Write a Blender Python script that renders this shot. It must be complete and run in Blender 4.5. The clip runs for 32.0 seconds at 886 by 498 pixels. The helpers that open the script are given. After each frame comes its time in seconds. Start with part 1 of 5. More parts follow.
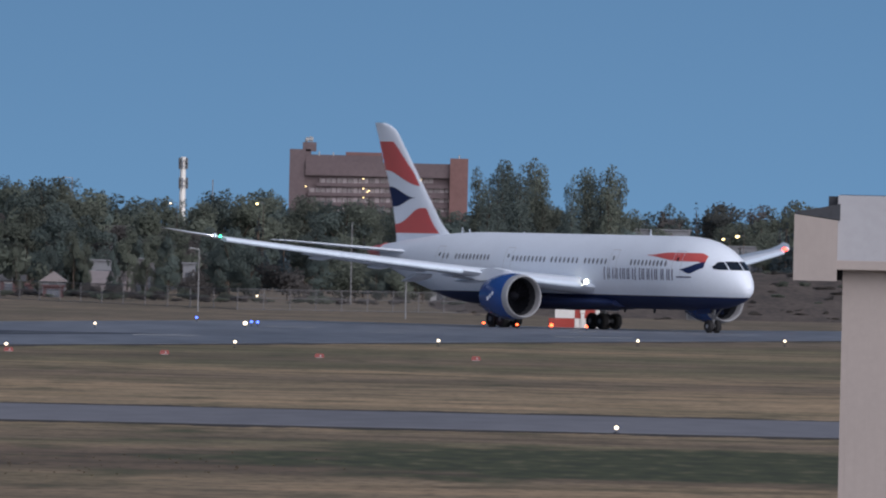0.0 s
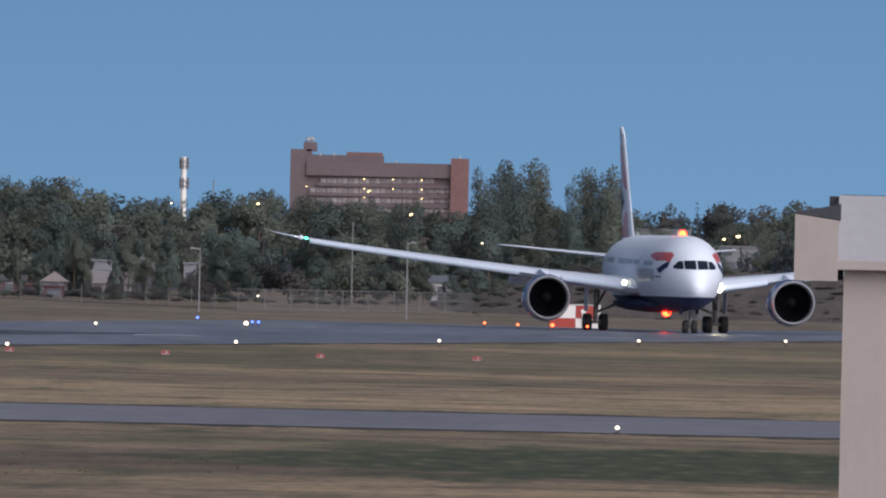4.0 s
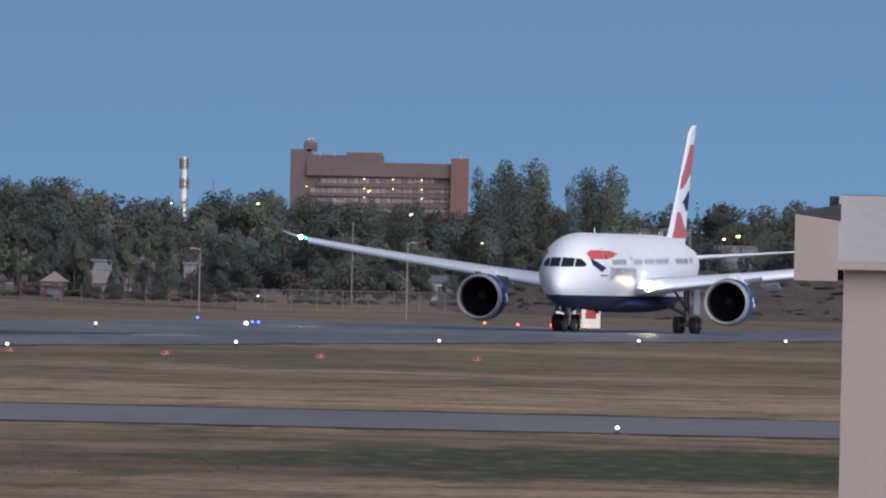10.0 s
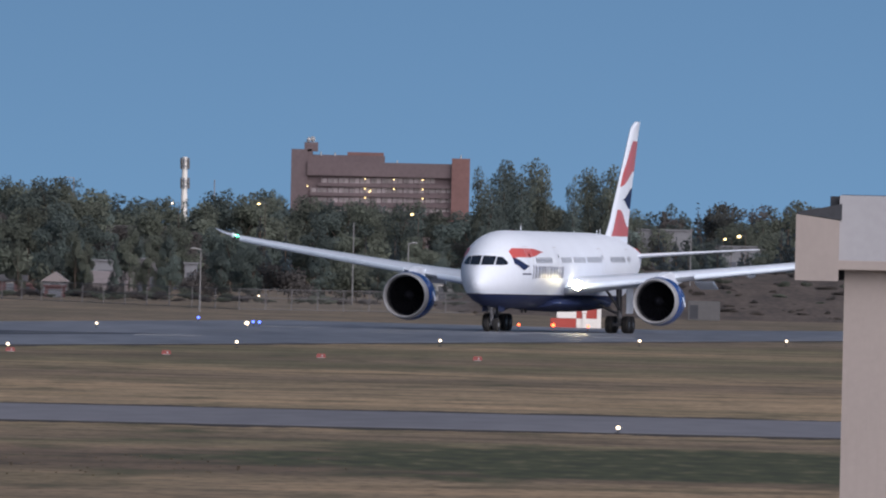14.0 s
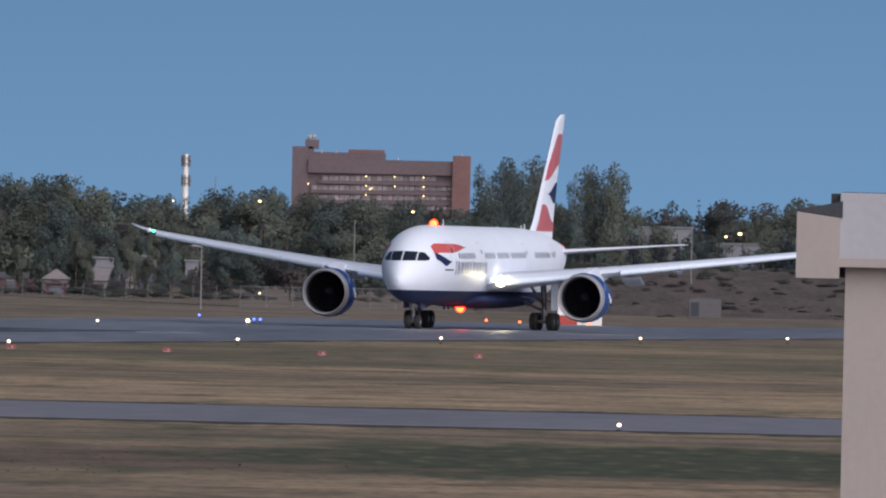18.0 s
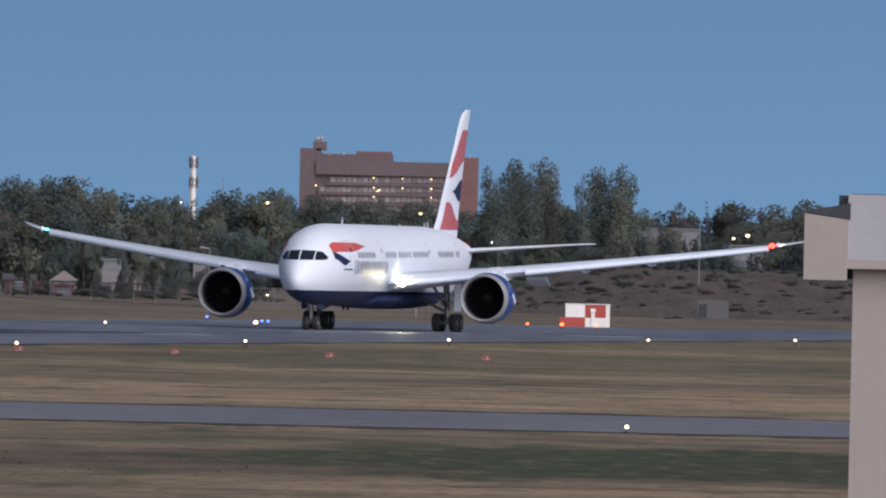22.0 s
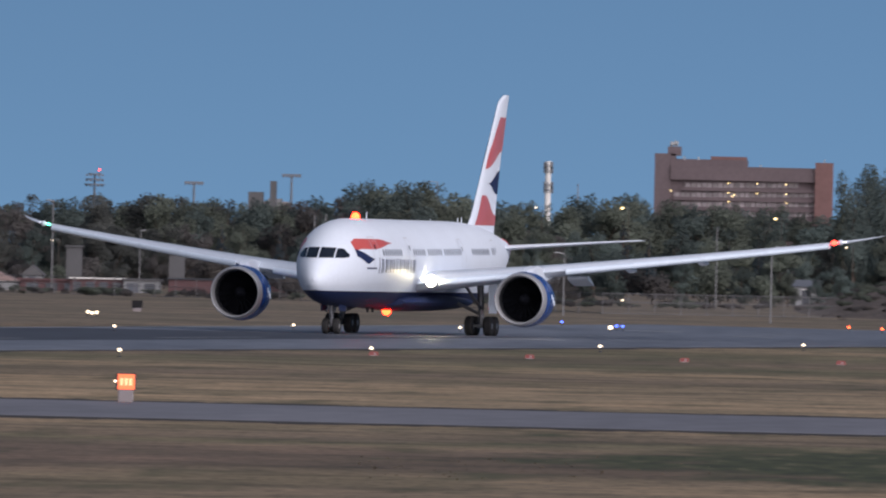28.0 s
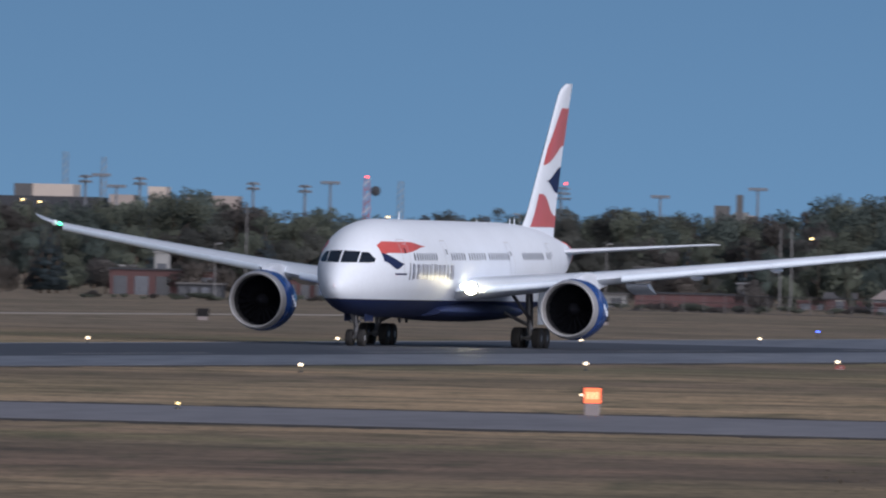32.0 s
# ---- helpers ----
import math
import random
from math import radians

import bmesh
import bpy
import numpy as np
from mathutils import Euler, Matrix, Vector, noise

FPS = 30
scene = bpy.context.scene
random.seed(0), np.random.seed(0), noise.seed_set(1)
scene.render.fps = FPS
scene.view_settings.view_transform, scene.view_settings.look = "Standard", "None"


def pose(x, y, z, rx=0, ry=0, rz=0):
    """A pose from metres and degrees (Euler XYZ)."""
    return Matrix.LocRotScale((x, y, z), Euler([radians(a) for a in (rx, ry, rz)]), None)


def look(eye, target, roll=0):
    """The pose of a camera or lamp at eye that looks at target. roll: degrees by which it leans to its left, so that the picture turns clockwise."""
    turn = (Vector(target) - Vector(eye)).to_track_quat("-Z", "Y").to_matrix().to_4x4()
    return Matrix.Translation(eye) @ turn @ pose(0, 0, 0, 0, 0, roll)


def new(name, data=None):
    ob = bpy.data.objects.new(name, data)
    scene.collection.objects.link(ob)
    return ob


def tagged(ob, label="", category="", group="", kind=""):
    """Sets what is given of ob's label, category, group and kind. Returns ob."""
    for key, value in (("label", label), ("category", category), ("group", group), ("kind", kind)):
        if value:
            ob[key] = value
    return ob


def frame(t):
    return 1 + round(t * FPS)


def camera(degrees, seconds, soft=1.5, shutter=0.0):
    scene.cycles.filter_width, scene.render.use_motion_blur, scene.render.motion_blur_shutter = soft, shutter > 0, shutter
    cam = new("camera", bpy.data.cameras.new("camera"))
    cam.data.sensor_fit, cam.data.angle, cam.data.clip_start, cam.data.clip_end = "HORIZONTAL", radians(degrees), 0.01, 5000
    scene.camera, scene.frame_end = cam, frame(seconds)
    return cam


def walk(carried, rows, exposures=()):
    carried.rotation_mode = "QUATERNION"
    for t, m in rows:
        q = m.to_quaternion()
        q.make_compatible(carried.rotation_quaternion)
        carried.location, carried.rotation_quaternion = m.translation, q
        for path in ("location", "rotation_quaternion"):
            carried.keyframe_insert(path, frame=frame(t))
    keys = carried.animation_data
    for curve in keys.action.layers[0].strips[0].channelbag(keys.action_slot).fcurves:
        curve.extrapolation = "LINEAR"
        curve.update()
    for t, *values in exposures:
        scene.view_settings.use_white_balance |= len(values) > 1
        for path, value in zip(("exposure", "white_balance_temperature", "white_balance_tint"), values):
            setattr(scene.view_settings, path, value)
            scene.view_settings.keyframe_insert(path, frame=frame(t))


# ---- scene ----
# Eye 5.27 m over the airfield, a long lens; the horizon leans 1.3 degrees.
EYE, LEAN, TILT, TICK = 5.265, radians(1.309), 0.000696, 30000.0
cam = camera(2.994, 32.0, soft=2.08, shutter=0.7)
walk(cam, [(t, pose(0, 0, EYE, 90 + q, 0, y) @ pose(0, 0, 0, 0, 0, 1.309)) for t, y, q in [(0, 0.0000, 0.0399), (3.5, 0.0029, 0.0398), (7, 0.0029, 0.0398), (10.5, 0.0029, 0.0398), (11.5, 0.0029, 0.0398), (12, 0.0029, 0.0398), (12.5, 0.0058, 0.0428), (13, 0.0029, 0.0429), (13.5, 0.0058, 0.0428), (14, 0.0057, 0.0398), (14.5, 0.0088, 0.0397), (16.5, 0.0056, 0.0340), (17, 0.0057, 0.0398), (17.5, 0.0055, 0.0310), (18, 0.0086, 0.0309), (18.5, 0.0054, 0.0252), (19, 0.0025, 0.0253), (19.5, 0.0085, 0.0252), (20, 0.0290, 0.0304), (20.5, 0.0317, 0.0246), (21, 0.0289, 0.0247), (21.5, 0.0203, 0.0337), (22, 0.0349, 0.0362), (22.5, 0.0176, 0.0425), (23, 0.0498, 0.0447), (23.5, 0.1726, 0.0447), (24, 0.2760, 0.0892), (24.5, 0.3722, 0.0782), (26.5, 0.7900, 0.0513), (27, 0.9179, 0.0590), (27.5, 1.0695, 0.0361), (28, 1.2340, 0.0264), (28.5, 1.3802, 0.0290), (29, 1.5449, 0.0291), (29.5, 1.7018, 0.0323), (30, 1.8923, 0.0133), (30.5, 2.1108, 0.0268), (31, 2.3066, 0.0282), (31.5, 2.5389, 0.0346), (32, 2.8104, 0.0371)]], exposures=[(0, 0.10, 6240, 11), (1.5, 0.16, 6280, 11), (3.5, 0.27, 6390, 12), (5.5, 0.33, 6510, 13), (8, 0.25, 6460, 13), (13, 0.20, 6460, 13), (19, 0.18, 6470, 14), (28, 0.12, 6470, 14), (32, 0.08, 6340, 12)])


def spot(h, v, d):
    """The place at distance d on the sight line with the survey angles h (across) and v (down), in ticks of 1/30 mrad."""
    u, w = h - 784, v - 441
    c, s = math.cos(LEAN), math.sin(LEAN)
    return Vector((d * (u * c + w * s) / TICK, d, EYE + d * (TILT - (w * c - u * s) / TICK)))


def foot(h, v, z=0.0):
    """The place on the level z on that sight line."""
    p = spot(h, v, 1.0)
    d = (z - EYE) / (p.z - EYE)
    return Vector((p.x * d, d, z))


# ---- light: clear dusk, the glow of the set sun behind the eye ----
world = bpy.data.worlds.new("dusk_sky")
scene.world = world
world.use_nodes = True
wn = world.node_tree.nodes
sky = wn.new("ShaderNodeTexSky")
sky.sky_type, sky.sun_disc = "NISHITA", False
sky.sun_elevation, sky.sun_rotation = radians(6), radians(208)
sky.altitude, sky.air_density, sky.dust_density, sky.ozone_density = 1000, 1.0, 1.7, 2.3
coord, mapping = wn.new("ShaderNodeTexCoord"), wn.new("ShaderNodeMapping")
mapping.inputs["Location"].default_value = (0, 0, 0.30)
mapping.inputs["Scale"].default_value = (1, 1, 5.0)
world.node_tree.links.new(coord.outputs["Generated"], mapping.inputs["Vector"])
world.node_tree.links.new(mapping.outputs["Vector"], sky.inputs["Vector"])
world.node_tree.links.new(sky.outputs["Color"], wn["Background"].inputs["Color"])
wn["Background"].inputs["Strength"].default_value = 0.146
sun = new("sun", bpy.data.lights.new("sun", "SUN"))
sun.data.energy, sun.data.angle, sun.data.color = 3.9, radians(80), (1.0, 0.93, 0.93)
sun.matrix_basis = look((140, -240, 110), (0, 0, 0))

# ---- materials ----


def paint(name, color, rough=0.5, metal=0.0, vary=0.08, scale=1.5, bump=0.0, coat=0.0, fine=12.0, stretch=(1, 1, 1), random_tint=0.0, emit=None, strength=0.0):
    """A surface with variation at two scales, in metres, and light relief."""
    m = bpy.data.materials.new(name)
    m.use_nodes = True
    n, l = m.node_tree.nodes, m.node_tree.links
    b = n["Principled BSDF"]
    tc, mp = n.new("ShaderNodeTexCoord"), n.new("ShaderNodeMapping")
    mp.inputs["Scale"].default_value = stretch
    l.new(tc.outputs["Object"], mp.inputs["Vector"])
    big, small = n.new("ShaderNodeTexNoise"), n.new("ShaderNodeTexNoise")
    big.inputs["Scale"].default_value, small.inputs["Scale"].default_value = scale, scale * fine
    big.inputs["Detail"].default_value = small.inputs["Detail"].default_value = 3
    l.new(mp.outputs["Vector"], big.inputs["Vector"])
    l.new(mp.outputs["Vector"], small.inputs["Vector"])
    mix = n.new("ShaderNodeMath")
    mix.operation = "ADD"
    l.new(big.outputs["Fac"], mix.inputs[0])
    l.new(small.outputs["Fac"], mix.inputs[1])
    ramp = n.new("ShaderNodeMapRange")
    ramp.inputs["From Min"].default_value, ramp.inputs["From Max"].default_value = 0.7, 1.3
    ramp.inputs["To Min"].default_value, ramp.inputs["To Max"].default_value = 1 - vary, 1 + vary
    l.new(mix.outputs[0], ramp.inputs["Value"])
    value = ramp.outputs["Result"]
    if random_tint:
        info, tint, mul = n.new("ShaderNodeObjectInfo"), n.new("ShaderNodeMapRange"), n.new("ShaderNodeMath")
        tint.inputs["To Min"].default_value, tint.inputs["To Max"].default_value = 1 - random_tint, 1 + random_tint
        l.new(info.outputs["Random"], tint.inputs["Value"])
        mul.operation = "MULTIPLY"
        l.new(value, mul.inputs[0])
        l.new(tint.outputs["Result"], mul.inputs[1])
        value = mul.outputs[0]
    hue = n.new("ShaderNodeVectorMath")
    hue.operation = "SCALE"
    hue.inputs[0].default_value = color
    l.new(value, hue.inputs["Scale"])
    l.new(hue.outputs["Vector"], b.inputs["Base Color"])
    b.inputs["Roughness"].default_value, b.inputs["Metallic"].default_value = rough, metal
    b.inputs["Coat Weight"].default_value, b.inputs["Coat Roughness"].default_value = coat, 0.15
    if bump:
        bp = n.new("ShaderNodeBump")
        bp.inputs["Strength"].default_value, bp.inputs["Distance"].default_value = bump, 0.02
        l.new(small.outputs["Fac"], bp.inputs["Height"])
        l.new(bp.outputs["Normal"], b.inputs["Normal"])
    if emit:
        b.inputs["Emission Color"].default_value, b.inputs["Emission Strength"].default_value = (*emit, 1), strength
    return m


def foliage(name, color):
    """Leaves: a varied matt surface that lets part of the light through."""
    m = paint(name, color, 0.8, vary=0.18, scale=0.35, fine=6, random_tint=0.25)
    n, l = m.node_tree.nodes, m.node_tree.links
    b, out = n["Principled BSDF"], n["Material Output"]
    thin, mix = n.new("ShaderNodeBsdfTranslucent"), n.new("ShaderNodeMixShader")
    l.new(b.inputs["Base Color"].links[0].from_socket, thin.inputs["Color"])
    # leaves turn their faces outwards from the crown's middle
    tc, mid, way, face = n["Texture Coordinate"], n.new("ShaderNodeVectorMath"), n.new("ShaderNodeVectorTransform"), n.new("ShaderNodeNewGeometry")
    mid.operation = "SUBTRACT"
    mid.inputs[1].default_value = (0, 0, 0.3)
    l.new(tc.outputs["Object"], mid.inputs[0])
    way.vector_type, way.convert_from, way.convert_to = "NORMAL", "OBJECT", "WORLD"
    l.new(mid.outputs["Vector"], way.inputs["Vector"])
    half, one, both = n.new("ShaderNodeVectorMath"), n.new("ShaderNodeVectorMath"), n.new("ShaderNodeVectorMath")
    half.operation, one.operation = "SCALE", "NORMALIZE"
    half.inputs["Scale"].default_value = 0.45
    l.new(face.outputs["Normal"], half.inputs[0])
    l.new(way.outputs["Vector"], both.inputs[0])
    l.new(half.outputs["Vector"], both.inputs[1])
    l.new(both.outputs["Vector"], one.inputs[0])
    l.new(one.outputs["Vector"], b.inputs["Normal"])
    mix.inputs[0].default_value = 0.5
    l.new(b.outputs[0], mix.inputs[1])
    l.new(thin.outputs[0], mix.inputs[2])
    l.new(mix.outputs[0], out.inputs["Surface"])
    return m


def glow(name, color, strength):
    return paint(name, tuple(c * 0.6 for c in color), 0.3, vary=0.02, emit=color, strength=strength)


# white body paint, with the blue of the skylight mixed into its colour
WHITE = paint("sky_blued_white_paint", (0.75, 0.82, 0.91), 0.6, vary=0.03, scale=0.4)
NAVY = paint("dark_blue_aircraft_paint", (0.008, 0.02, 0.080), 0.6, vary=0.08, scale=0.4)
# red livery, paled in colour to include the haze over it
RED = paint("hazed_red_aircraft_paint", (0.60, 0.11, 0.10), 0.3, vary=0.05, scale=0.6, coat=0.2)
BLUE = paint("blue_cowl_paint", (0.02, 0.07, 0.27), 0.25, vary=0.06, scale=0.6, coat=0.3)
# slats and wings: reflected sky and blue fill are put into the base colour
SLAT = paint("sky_blued_slat_paint", (0.62, 0.72, 0.83), 0.4, 0.0, vary=0.05, scale=0.5)
WING = paint("sky_blued_wing_paint", (0.66, 0.73, 0.82), 0.25, vary=0.06, scale=0.5)
SILVER = paint("bare_metal_lip", (0.42, 0.43, 0.45), 0.45, 0.4, vary=0.05, scale=1.0)
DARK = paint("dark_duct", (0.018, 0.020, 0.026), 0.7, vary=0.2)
# fan blades, disc and spinner share one near-black matt tone
FANBLACK = paint("near_black_fan", (0.007, 0.008, 0.012), 0.95, 0.0, vary=0.2)
FANBLACK.node_tree.nodes["Principled BSDF"].inputs["Specular IOR Level"].default_value = 0.1
GLASSY = paint("dark_window_glass", (0.015, 0.02, 0.03), 0.08, vary=0.1)
RUBBER = paint("tyre_rubber", (0.018, 0.018, 0.019), 0.8, vary=0.2)
STEEL = paint("gear_metal", (0.19, 0.195, 0.21), 0.4, 0.5, vary=0.15)
LETTER = paint("lettering_blue", (0.02, 0.03, 0.10), 0.35, vary=0.05)
LINE = paint("door_outline_grey", (0.55, 0.58, 0.62), 0.5, vary=0.05)
LAMP = glow("landing_lamp_glow", (1.0, 0.86, 0.52), 85)
GREENLAMP = glow("green_lamp_glow", (0.05, 1.0, 0.45), 7)
REDLAMP = glow("red_lamp_glow", (1.0, 0.045, 0.025), 8)
WHITELAMP = glow("runway_lamp_glow", (1.0, 0.80, 0.55), 3.4)
BLUELAMP = glow("blue_lamp_glow", (0.08, 0.16, 1.0), 4)
AMBERLAMP = glow("amber_lamp_glow", (1.0, 0.11, 0.03), 6)
STREETLAMP = glow("street_lamp_glow", (1.0, 0.74, 0.32), 4)
ORANGEBOARD = glow("orange_board_glow", (1.0, 0.17, 0.055), 1.25)
# grey asphalt; its blue cast is the sky's reflection painted in
ASPHALT = paint("sky_blued_runway_asphalt", (0.180, 0.188, 0.210), 0.42, vary=0.38, scale=0.02, fine=8, stretch=(3, 0.5, 1), bump=0.1)
TAXIWAY = paint("taxiway_asphalt", (0.20, 0.20, 0.218), 0.6, vary=0.15, scale=0.03, fine=8, stretch=(3, 0.5, 1))
PALEPAINT = paint("worn_white_marking", (0.30, 0.31, 0.32), 0.6, vary=0.3, scale=0.3)
REDPAINT = paint("red_marker_paint", (0.36, 0.045, 0.032), 0.5, vary=0.15, scale=1.0)
# marker boards use a darker, duller red than the hut
MARKERRED = paint("dull_red_marker", (0.22, 0.05, 0.045), 0.6, vary=0.2, scale=1.0)
WHITEPAINT = paint("white_marker_paint", (0.75, 0.74, 0.71), 0.5, vary=0.08, scale=1.0)
GALV = paint("galvanised_steel", (0.36, 0.37, 0.38), 0.5, 0.4, vary=0.15)
WOODPOLE = paint("weathered_pole", (0.20, 0.205, 0.215), 0.8, vary=0.15)
CLADDING = paint("pale_ribbed_cladding", (0.300, 0.268, 0.255), 0.6, vary=0.05, scale=0.6)
FASCIA = paint("pale_metal_fascia", (0.315, 0.325, 0.355), 0.5, vary=0.05, scale=0.6)
HALLCREAM = paint("cream_hall_cladding", (0.46, 0.41, 0.37), 0.6, vary=0.06, scale=0.2)
ROOFDARK = paint("dark_roof_felt", (0.035, 0.04, 0.05), 0.8, vary=0.2)
# brick of the far tower block, greyed in colour to stand for haze
BRICK = paint("hazed_brown_brick", (0.118, 0.092, 0.100), 0.85, vary=0.12, scale=0.08)
BRICKRED = paint("red_brick", (0.165, 0.092, 0.088), 0.85, vary=0.12, scale=0.08)
CONCRETE = paint("pale_concrete", (0.24, 0.215, 0.22), 0.8, vary=0.12, scale=0.1)
PANE = paint("dim_window_pane", (0.06, 0.07, 0.09), 0.15, vary=0.2, random_tint=0.5)
BARK = paint("bark", (0.09, 0.07, 0.055), 0.9, vary=0.3)
# tree tones A to F carry distance haze in their colour: paler, bluer
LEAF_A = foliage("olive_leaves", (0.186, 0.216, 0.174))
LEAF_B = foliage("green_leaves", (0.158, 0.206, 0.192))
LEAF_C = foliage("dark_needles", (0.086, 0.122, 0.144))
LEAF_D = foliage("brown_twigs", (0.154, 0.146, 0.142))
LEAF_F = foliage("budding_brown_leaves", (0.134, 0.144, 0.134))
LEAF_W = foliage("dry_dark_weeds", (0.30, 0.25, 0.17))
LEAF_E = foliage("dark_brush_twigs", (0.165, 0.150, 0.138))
SIDING = paint("white_siding", (0.26, 0.27, 0.28), 0.7, vary=0.1, scale=0.2, random_tint=0.15)
REDSIDING = paint("red_siding", (0.095, 0.045, 0.048), 0.7, vary=0.15, scale=0.2, random_tint=0.15)
PINKROOF = paint("faded_pink_shingles", (0.27, 0.20, 0.19), 0.85, vary=0.2, scale=0.3)
BLUEWALL = paint("blue_sheet_wall", (0.05, 0.10, 0.20), 0.6, vary=0.2, scale=0.3)
SHINGLE = paint("grey_shingles", (0.10, 0.10, 0.105), 0.85, vary=0.2, scale=0.3, random_tint=0.2)
TINROOF = paint("pale_tin_roof", (0.155, 0.165, 0.185), 0.5, vary=0.1, scale=0.2)
BANK = paint("dry_earth_bank", (0.092, 0.072, 0.058), 0.95, vary=0.5, scale=0.35, fine=5, stretch=(1, 0.06, 1))

BLUEROOF = paint("blue_sheet_roof", (0.05, 0.12, 0.25), 0.5, vary=0.1, scale=0.3)
ORANGEWALL = paint("orange_brown_paint", (0.22, 0.10, 0.055), 0.7, vary=0.15, scale=0.3)
GALVWALL = paint("grey_sheet_metal", (0.08, 0.082, 0.088), 0.6, vary=0.12, scale=0.3)
FENCEMETAL = paint("dull_fence_wire", (0.15, 0.15, 0.16), 0.7, vary=0.15)
BEACONLAMP = glow("beacon_red_glow", (1.0, 0.0065, 0.001), 120)
BEACONGLASS = paint("dim_red_beacon_glass", (0.16, 0.02, 0.018), 0.15, vary=0.1)
STROBELAMP = glow("strobe_white_glow", (1.0, 0.9, 0.93), 160)

# mast steel lifted towards blue, the far haze being part of the colour
MASTGREY = paint("hazed_mast_steel", (0.15, 0.17, 0.20), 0.6, 0.2, vary=0.15)
DIMPANE = paint("dim_balcony_wall", (0.25, 0.225, 0.235), 0.6, vary=0.2, random_tint=0.3)

CABINGLASS = paint("grey_cabin_glass", (0.19, 0.21, 0.25), 0.15, vary=0.1)


def grass_material():
    """Dry field grass: straw and green drifts, with one greener hollow."""
    m = bpy.data.materials.new("dry_field_grass")
    m.use_nodes = True
    n, l = m.node_tree.nodes, m.node_tree.links
    b = n["Principled BSDF"]
    b.inputs["Roughness"].default_value = 0.95
    tc = n.new("ShaderNodeTexCoord")

    def field(scale, stretch, detail=4):
        mp, t = n.new("ShaderNodeMapping"), n.new("ShaderNodeTexNoise")
        mp.inputs["Scale"].default_value = stretch
        t.inputs["Scale"].default_value, t.inputs["Detail"].default_value = scale, detail
        l.new(tc.outputs["Object"], mp.inputs["Vector"])
        l.new(mp.outputs["Vector"], t.inputs["Vector"])
        return t.outputs["Fac"]

    def ramp(fac, stops):
        r = n.new("ShaderNodeValToRGB")
        r.color_ramp.elements[0].position, r.color_ramp.elements[0].color = stops[0][0], (*stops[0][1], 1)
        r.color_ramp.elements[1].position, r.color_ramp.elements[1].color = stops[-1][0], (*stops[-1][1], 1)
        for p, c in stops[1:-1]:
            e = r.color_ramp.elements.new(p)
            e.color = (*c, 1)
        l.new(fac, r.inputs["Fac"])
        return r.outputs["Color"]

    def mixed(fac, a, c, kind="MIX"):
        x = n.new("ShaderNodeMix")
        x.data_type, x.blend_type = "RGBA", kind
        if isinstance(fac, float):
            x.inputs[0].default_value = fac
        else:
            l.new(fac, x.inputs[0])
        l.new(a, x.inputs[6])
        l.new(c, x.inputs[7])
        return x.outputs[2]

    # belts across the field: pale stubble, bare soil, olive sward, by the distance and a slow wander
    sep, wander, belts = n.new("ShaderNodeSeparateXYZ"), n.new("ShaderNodeMath"), n.new("ShaderNodeMapRange")
    l.new(tc.outputs["Object"], sep.inputs[0])
    wander.operation = "MULTIPLY_ADD"
    l.new(field(1.0, (0.03, 0.014, 1), 5), wander.inputs[0])
    wander.inputs[1].default_value = 90.0
    l.new(sep.outputs["Y"], wander.inputs[2])
    belts.inputs["From Min"].default_value, belts.inputs["From Max"].default_value = 395, 1245
    l.new(wander.outputs[0], belts.inputs["Value"])
    straw, soil, olive, pale = (0.262, 0.200, 0.128), (0.180, 0.136, 0.094), (0.150, 0.134, 0.076), (0.310, 0.234, 0.150)
    drift = ramp(belts.outputs["Result"], [(0.0, soil), (0.045, straw), (0.07, (0.150, 0.108, 0.078)), (0.12, (0.160, 0.115, 0.082)), (0.14, soil), (0.16, olive), (0.175, soil), (0.20, straw), (0.26, straw), (0.30, pale), (0.36, pale), (0.41, straw), (0.46, soil), (0.51, straw), (0.56, olive), (0.63, soil), (0.70, olive), (0.78, straw), (0.85, olive), (0.93, soil), (1.0, (0.182, 0.146, 0.108))])
    patch = ramp(field(1.0, (0.05, 0.02, 1), 4), [(0.38, (0.78, 0.80, 0.75)), (0.5, (1.0, 1.0, 1.0)), (0.62, (1.2, 1.16, 1.13))])
    drift = mixed(1.0, drift, patch, "MULTIPLY")
    streak = ramp(field(1.0, (0.10, 0.10, 1), 4), [(0.36, (0.62, 0.63, 0.59)), (0.46, (0.94, 0.95, 0.92)), (0.54, (1.06, 1.05, 1.04)), (0.64, (1.22, 1.18, 1.14))])
    base = mixed(1.0, drift, streak, "MULTIPLY")
    speck = ramp(field(1.0, (0.5, 0.22, 1), 4), [(0.34, (0.66, 0.67, 0.63)), (0.44, (0.93, 0.93, 0.91)), (0.54, (1.03, 1.03, 1.01)), (0.66, (1.13, 1.11, 1.08))])
    base = mixed(1.0, base, speck, "MULTIPLY")
    grain = ramp(field(1.0, (2.6, 0.5, 1), 4), [(0.36, (0.72, 0.72, 0.70)), (0.47, (0.97, 0.97, 0.96)), (0.56, (1.04, 1.04, 1.03)), (0.66, (1.15, 1.14, 1.12))])
    base = mixed(1.0, base, grain, "MULTIPLY")
    # the green hollow
    mp, g = n.new("ShaderNodeMapping"), n.new("ShaderNodeTexGradient")
    g.gradient_type = "QUADRATIC_SPHERE"
    mp.inputs["Location"].default_value = (-8.0 / 20, -447 / 58, 0)
    mp.inputs["Scale"].default_value = (1 / 20, 1 / 58, 0.001)
    l.new(tc.outputs["Object"], mp.inputs["Vector"])
    l.new(mp.outputs["Vector"], g.inputs["Vector"])
